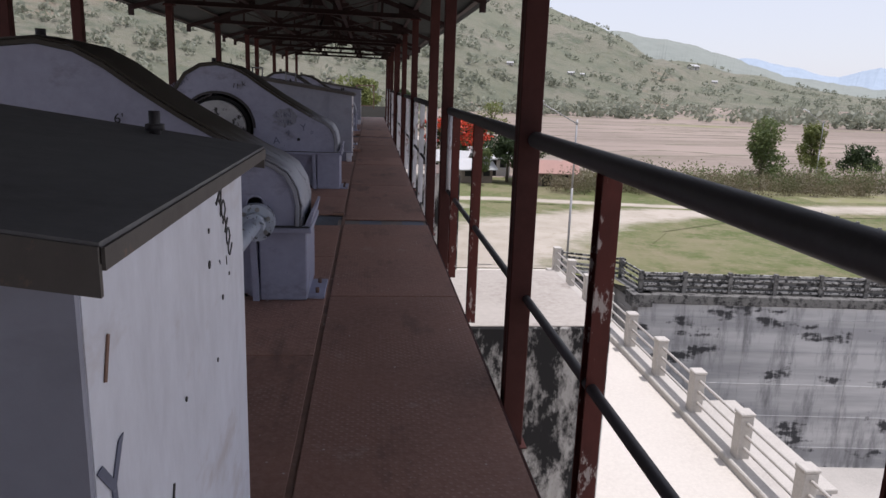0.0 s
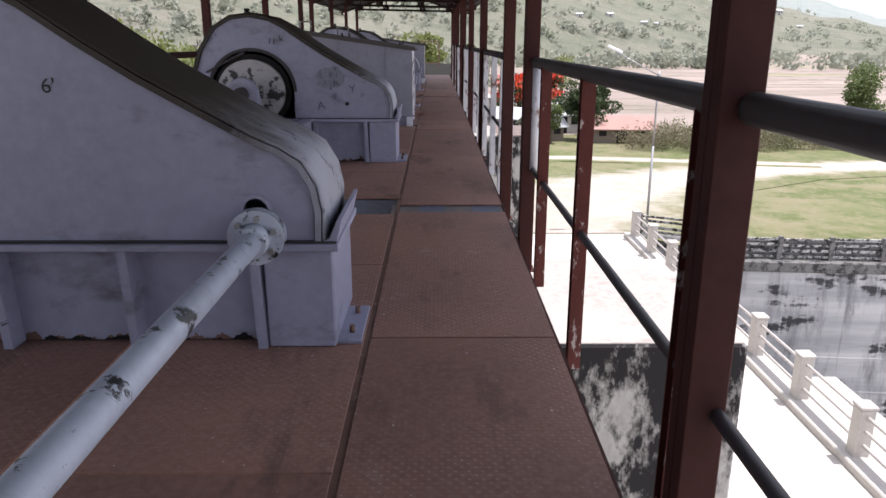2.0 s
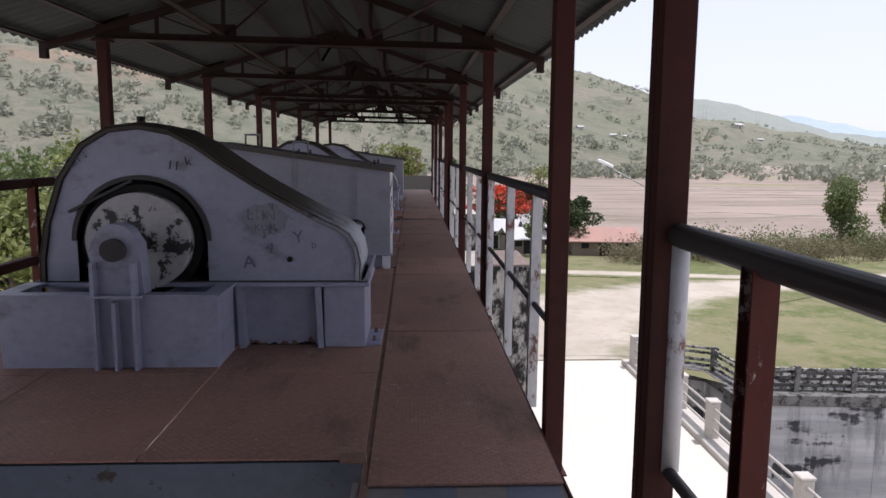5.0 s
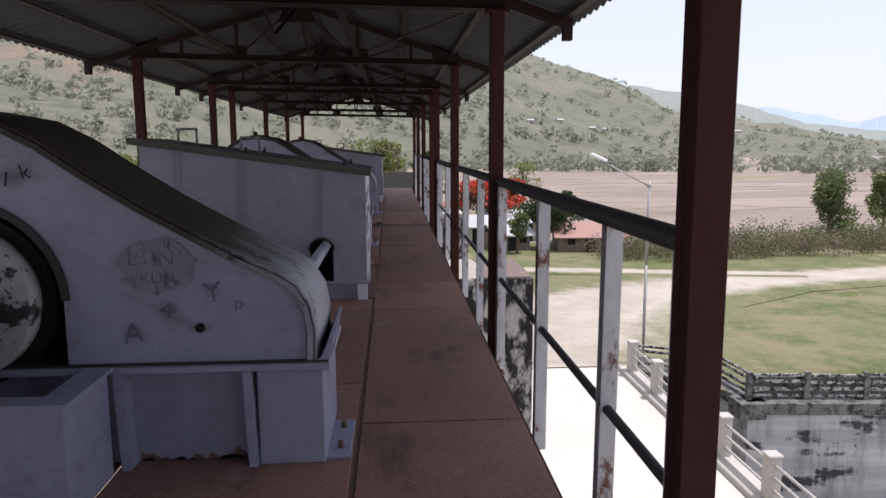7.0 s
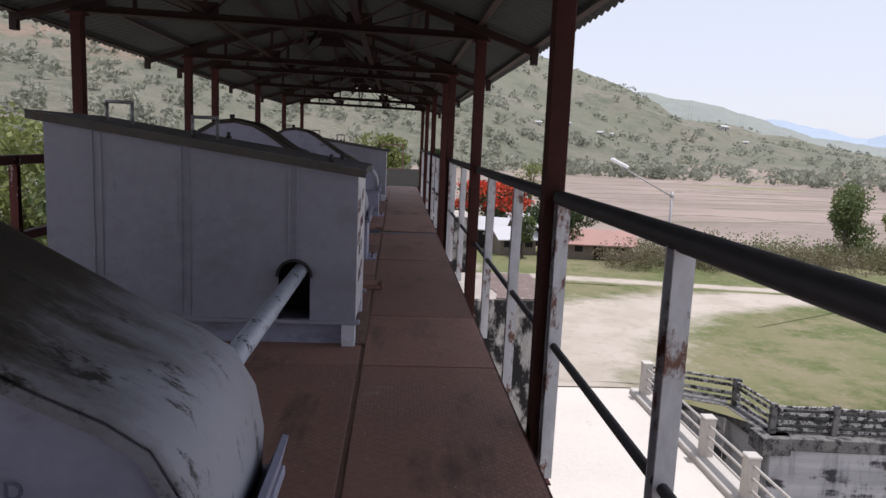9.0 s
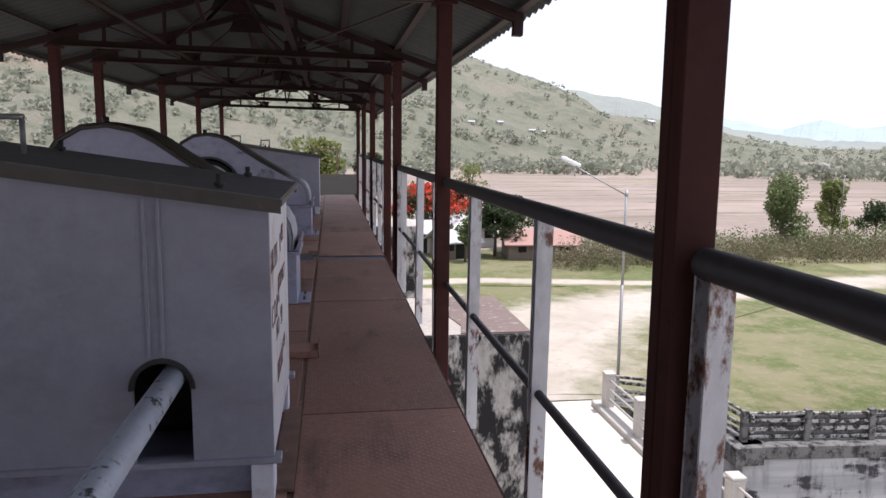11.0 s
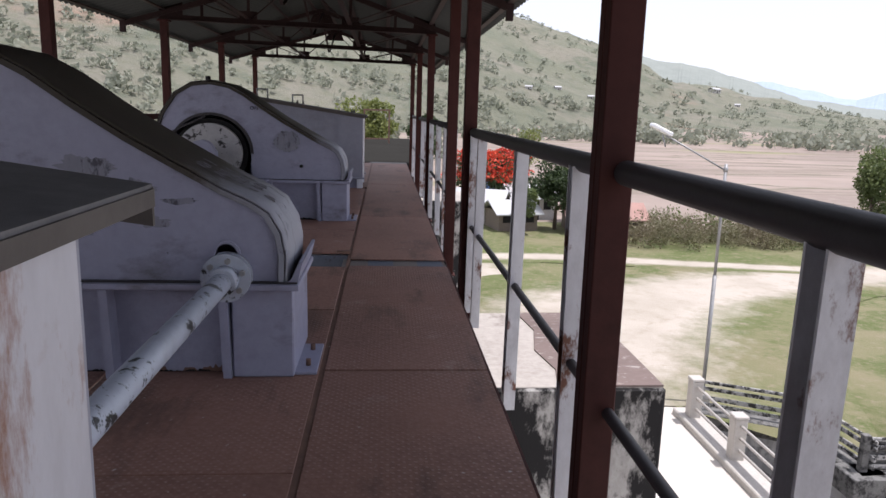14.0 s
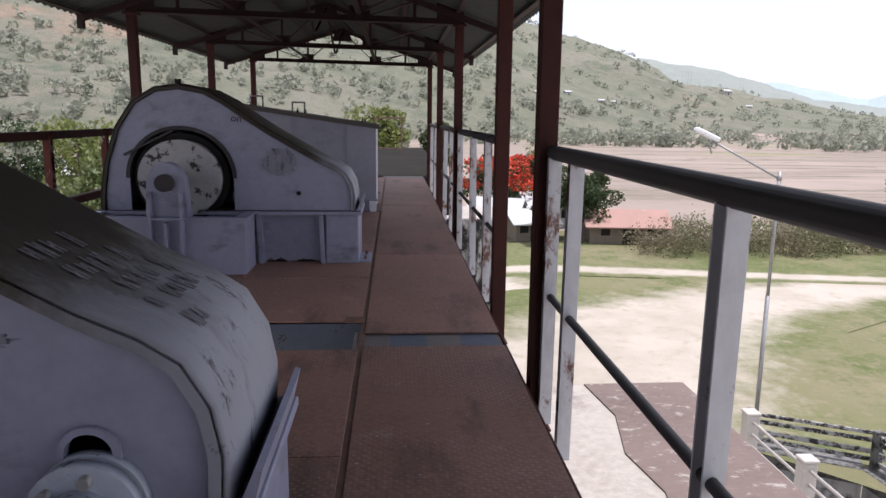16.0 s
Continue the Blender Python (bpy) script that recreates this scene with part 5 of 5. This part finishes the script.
OPEN_MARKS = [("LVIN", 0.095, -1.32, 0.955, 0, INK_BLUE), ("KUN", 0.07, -1.27, 0.875, 0, INK_BLUE), ("MSON", 0.10, -2.60, 1.24, 35, INK_BLUE), ("4", 0.12, -1.2, 0.72, -10, INK_BLUE), ("Y", 0.13, -1.0, 0.78, 8, INK_BLUE), ("A", 0.13, -1.35, 0.60, 5, INK_BLUE), ("11", 0.09, -1.85, 1.32, -8, INK), ("k", 0.09, -1.72, 1.34, 10, INK), ("p", 0.08, -0.88, 0.75, 0, INK_BLUE)]
for b in BAYS + (24.0,):
    if b < 20:
        hs1 = housing(1, b + 4.56, PLAIN_MARKS if b == 0 else [])
        hs2 = housing(-1, b + 9.53, OPEN_MARKS if b == 0 else [("on", 0.09, -1.6, 1.32, -5, INK)])


# ---- motor cabinets ----
CAB_X0, CAB_X1 = -2.42, -0.437


def cabinet_top(x):
    return 1.185 + (CAB_X1 - x) * 0.138


def cabinet(y0, D, label, writing):
    c = thing("motor_cabinet", label, "cabinet", "hoist motor cabinets", at=(0, y0, 0))
    arch = [(-0.95, 0.18)] + arc(-0.845, 0.47, 0.105, 180, 0, 14) + [(-0.74, 0.18)]
    for y in (0.0, D - 0.012):
        bm = bmesh.new()
        outline = [(CAB_X0, 0.18), (CAB_X0, cabinet_top(CAB_X0)), (CAB_X1, cabinet_top(CAB_X1)), (CAB_X1, 0.18)] + arch[::-1]
        vs = [bm.verts.new((x, y, z)) for x, z in outline]
        es = [bm.edges.new((p, q)) for p, q in zip(vs, vs[1:] + vs[:1])]
        bmesh.ops.triangle_fill(bm, use_beauty=True, edges=es)
        thick(bm, 0.012)
        part("front_panel" if y == 0 else "rear_panel", bm, CABINET, c)
        for x in (-0.86, -1.55, -2.1):
            for dx in (-0.026, 0.026):
                yy = y - 0.008 if y == 0 else y + 0.012
                part("panel_seam", blocks((x + dx - 0.006, yy, 0.60 if abs(x + 0.86) < 0.02 else 0.2, x + dx + 0.006, yy + 0.008, cabinet_top(x + dx) - 0.02)), CABINET, c)
        bm = bmesh.new()
        prism(bm, arc(-0.845, 0.47, 0.122, 180, 0, 14) + arc(-0.845, 0.47, 0.104, 0, 180, 14), y - 0.012, y + 0.02)
        part("arch_rim", bm, RAIL, c)
    part("end_panel", blocks((CAB_X1 - 0.012, 0.012, 0.18, CAB_X1 + 0.002, D - 0.012, cabinet_top(CAB_X1) - 0.005)), PANEL_RUSTY if y0 > 10 else WHITE_PANEL, c, "white painted end panel with rust and lettering")
    part("end_panel", blocks((CAB_X0, 0.012, 0.18, CAB_X0 + 0.012, D - 0.012, cabinet_top(CAB_X0) - 0.005)), CABINET, c)
    # added black block, stops daylight showing through the arches
    part("arch_blocker", blocks((-1.06, 0.26, 0.18, -0.62, D - 0.26, 0.72), bevel=0.05), BLACK, c)
    part("dark_motor", blocks((-2.2, 0.2, 0.18, -1.1, D - 0.2, 0.95), bevel=0.05), BLACK, c)
    # roof slab with a turned-down edge
    bm = bmesh.new()
    x0, x1 = CAB_X0 - 0.08, CAB_X1 + 0.05
    back = 0.12 if y0 > 10 else 0.055
    prism(bm, [(x0, cabinet_top(x0)), (x1, cabinet_top(x1)), (x1, cabinet_top(x1) + 0.022), (x0, cabinet_top(x0) + 0.022)], -0.055, D + back)
    lid = part("lid", bm, LID, c, "dark dusty sloping lid")
    for y in (-0.059, D + back - 0.004):
        bm = bmesh.new()
        prism(bm, [(x0, cabinet_top(x0) - 0.035), (x1, cabinet_top(x1) - 0.035), (x1, cabinet_top(x1) + 0.018), (x0, cabinet_top(x0) + 0.018)], y, y + 0.008)
        part("lid_edge", bm, LID_EDGE, c)
    part("lid_edge", blocks((x1 - 0.004, -0.051, cabinet_top(x1) - 0.008, x1 + 0.004, D + back - 0.004, cabinet_top(x1) + 0.016)), LID_EDGE, c)
    for x, y in ((-0.62, 0.06), (-0.62, D - 0.06), (-1.5, 0.06), (-1.5, D - 0.06)):
        bm = bmesh.new()
        rod(bm, (x, y, cabinet_top(x) + 0.01), (x, y, cabinet_top(x) + 0.075), 0.013, 6)
        rod(bm, (x, y, cabinet_top(x) + 0.03), (x, y, cabinet_top(x) + 0.045), 0.022, 6)
        part("lid_bolt", bm, RAIL, lid)
    for x in (-1.62, -2.2):
        bm = bmesh.new()
        zt = cabinet_top(x)
        yh = D * 0.42
        rod(bm, (x, yh, zt + 0.01), (x, yh, zt + 0.15), 0.012, 8)
        rod(bm, (x + 0.17, yh, cabinet_top(x + 0.17) + 0.01), (x + 0.17, yh, zt + 0.15), 0.012, 8)
        rod(bm, (x - 0.01, yh, zt + 0.15), (x + 0.18, yh, zt + 0.15), 0.012, 8)
        part("lifting_handle", bm, GALV, lid)
    part("base_rail", blocks((CAB_X0, -0.02, 0.155, CAB_X1 + 0.03, 0.05, 0.18), bevel=0.003), CABINET, c)
    part("base_rail", blocks((CAB_X0, D - 0.05, 0.155, CAB_X1 + 0.03, D + 0.02, 0.18), bevel=0.003), CABINET, c)
    part("plinth", blocks((CAB_X0 + 0.05, 0.08, 0.0, CAB_X1 - 0.10, D - 0.08, 0.155)), GREY, c)
    for y in (0.0, D - 0.12):
        part("foot", blocks((CAB_X1 - 0.09, y, 0.0, CAB_X1 + 0.0, y + 0.12, 0.155), bevel=0.004), WHITE_PANEL, c)
    part("foot_plate", blocks((CAB_X1 - 0.02, 0.05, 0.0, CAB_X1 + 0.07, D - 0.1, 0.014)), RUST, c)
    if writing and y0 > 10:
        for y, z, w in ((0.52, 0.95, 0.06), (0.38, 0.745, 0.06), (0.24, 0.43, 0.34)):
            for k in range(int(w / 0.05)):
                part("illegible_letter", blocks((CAB_X1 + 0.0025, y + k * 0.055, z - 0.03, CAB_X1 + 0.0045, y + k * 0.055 + 0.03, z + 0.05)), INK_RED, c)
    for body, size, y, z, tilt, mt in writing:
        text_part(body, size, Matrix.Translation((CAB_X1 + 0.0035, max(0.02, y - 0.11) if y0 > 10 else y + 0.1 * (y > 0.5), z + 0.06 * (y0 < 10 and y > 0.5))) @ pose(0, 0, 0, 90, 0, 90) @ pose(0, 0, 0, 0, 0, tilt), mt, c)
    return c


cabinet(0.89, 1.03, "grey hoist motor cabinet with a white end and scribbles", [("A", 0.088, 0.612, 1.052, -38, INK), ("C", 0.058, 0.655, 1.035, -52, INK), ("H", 0.062, 0.672, 1.005, -52, INK), ("O", 0.058, 0.698, 0.968, -55, INK), ("U", 0.062, 0.715, 0.938, -52, INK), ("Y", 0.155, 0.02, 0.80, 4, INK_BLUE), ("I", 0.085, 0.05, 1.005, -20, RUST), ("l", 0.10, 0.285, 0.65, -20, INK), ("l", 0.03, 0.70, 0.90, 10, INK), (".", 0.14, 0.52, 0.935, 0, INK), (".", 0.10, 0.64, 0.835, 0, INK), ("-", 0.05, 0.62, 0.92, -40, INK_BLUE), (".", 0.09, 0.53, 1.005, 0, INK), (".", 0.08, 0.41, 0.81, 0, INK), (".", 0.07, 0.72, 0.87, 0, INK), (".", 0.08, 0.57, 0.72, 0, INK)])
cabinet(12.97, 1.07, "grey hoist motor cabinet with stencilled white end", [("88.TH", 0.13, 0.13, 0.90, 0, INK_RED), ("-403", 0.115, 0.65, 0.95, 0, INK_RED), ("C.D.P", 0.13, 0.06, 0.68, 0, INK_RED), ("ASSEMBLY", 0.10, 0.45, 0.765, 0, INK_RED), ("NO", 0.11, 0.33, 0.585, 0, INK_RED), ("99", 0.12, 0.58, 0.59, 0, INK_RED), ("1-3-90", 0.085, 0.60, 0.44, 0, INK_RED)])
cabinet(25.10, 1.0, "grey hoist motor cabinet near the end of the deck", [])
cabinet(-10.90, 1.0, "grey hoist motor cabinet behind the start", [])


# ---- drive shafts ----
def shaft(y0, y1, coupling):
    s = thing("drive_shaft", "pale blue-grey drive shaft with chipped black spots", "shaft", "drive shafts", at=(-0.81, y0, 0.51))
    bm = bmesh.new()
    L = y1 - y0
    rod(bm, (0, 0, 0), (0, L, 0), 0.047, 20)
    part("tube", bm, SHAFT, s)
    for yc in coupling:
        for dy, mt in ((-0.035, SHAFT), (0.01, SHAFT)):
            bm = bmesh.new()
            rod(bm, (0, yc + dy, 0), (0, yc + dy + 0.03, 0), 0.115, 32)
            flange = part("coupling_flange", bm, mt, s)
        bm = bmesh.new()
        rod(bm, (0, yc - 0.13, 0), (0, yc - 0.03, 0), 0.065, 20)
        part("hub", bm, SHAFT, s)
        for k in range(6):
            a = radians(60 * k + 20)
            bm = bmesh.new()
            rod(bm, (0.085 * math.cos(a), yc - 0.055, 0.085 * math.sin(a)), (0.085 * math.cos(a), yc + 0.055, 0.085 * math.sin(a)), 0.014, 6)
            part("bolt", bm, GALV, flange)
    return s


for b in BAYS:
    shaft(b + 2.0, b + 4.78, [2.52])
    shaft(b + 10.2, b + 13.3, [])

# ---- small things on the deck ----
tb = thing("junction_plate", "small brown steel box on the deck seam", "steel box", at=(-0.40, 15.0, 0))
part("body", blocks((-0.12, -0.11, 0, 0.10, 0.11, 0.045), bevel=0.004), PLATE, tb)
part("edge", blocks((0.10, -0.11, 0, 0.108, 0.11, 0.075)), RUST, tb)
for b in (0.0, 12.0):
    nub = thing("slot_bracket", "small dark bracket at the edge of the slot", "bracket", "slot brackets", at=(-0.44, b + 7.62, 0))
    part("plate", blocks((-0.06, -0.03, 0, 0.06, 0.03, 0.03), bevel=0.004), RUST, nub)

# ---- deck plates, last ----
deck = structure("floor", blocks((-3.45, -14, -0.034, -0.37, -13.9, -0.012)), RED, "red-brown chequered steel plate deck", "floor")


def plate(x0, y0, x1, y1, z=0.0):
    key = (round(x1 - x0, 3), round(y1 - y0, 3))
    if key not in PLATES:
        w, l = key
        PLATES[key] = mesh_of("deck_plate", blocks((0, 0, -0.012, w, l, 0.0), bevel=0.002), PLATE)
    ob = new("deck_plate", PLATES[key])
    ob.parent = deck
    ob.location = (x0, y0, z + random.uniform(-0.002, 0.002))
    ob.rotation_euler = (random.uniform(-0.0006, 0.0006), random.uniform(-0.0012, 0.0012), 0)


PLATES = {}
GAP = 0.016
for b in BAYS + (24.0,):
    cuts = [(0.57, 1.87), (1.87, 4.65), (4.65, 7.13), (7.38, 9.97), (9.97, 12.57)]
    for y0, y1 in cuts:
        if b + y0 > 30.5:
            continue
        y1 = min(b + y1, DECK_END)
        plate(-0.365, b + y0 + GAP / 2, 0.468, y1 - GAP / 2)
    for y0, y1 in [(0.57, 1.9), (1.9, 3.6), (3.6, 5.75), (5.75, 7.06), (7.66, 8.92), (8.92, 10.6), (10.6, 12.57)]:
        if b + y0 > 30.5:
            continue
        y1 = min(b + y1, DECK_END)
        for x0, x1 in ((-1.42, -0.39), (-2.45, -1.42), (-3.45, -2.45)):
            plate(x0 + 0.004, b + y0 + 0.003, x1 - 0.004, y1 - 0.003, 0.0)
# rusty ledge along the seam
structure("trim", blocks((-0.395, -14, -0.02, -0.36, 30.9, -0.010)), RUST, "rusty dirt-filled seam beside the walkway", "seam")
bm = blocks(*[(-0.362, b + y - 0.03, -0.0155, 0.462, b + y + 0.03, -0.0135) for b in BAYS + (24.0,) for y in (0.57, 1.87, 4.65, 9.97) if b + y < 30.5])
structure("seam_backing", bm, BLACK, "dark backing bars under the walkway joints", "seam")
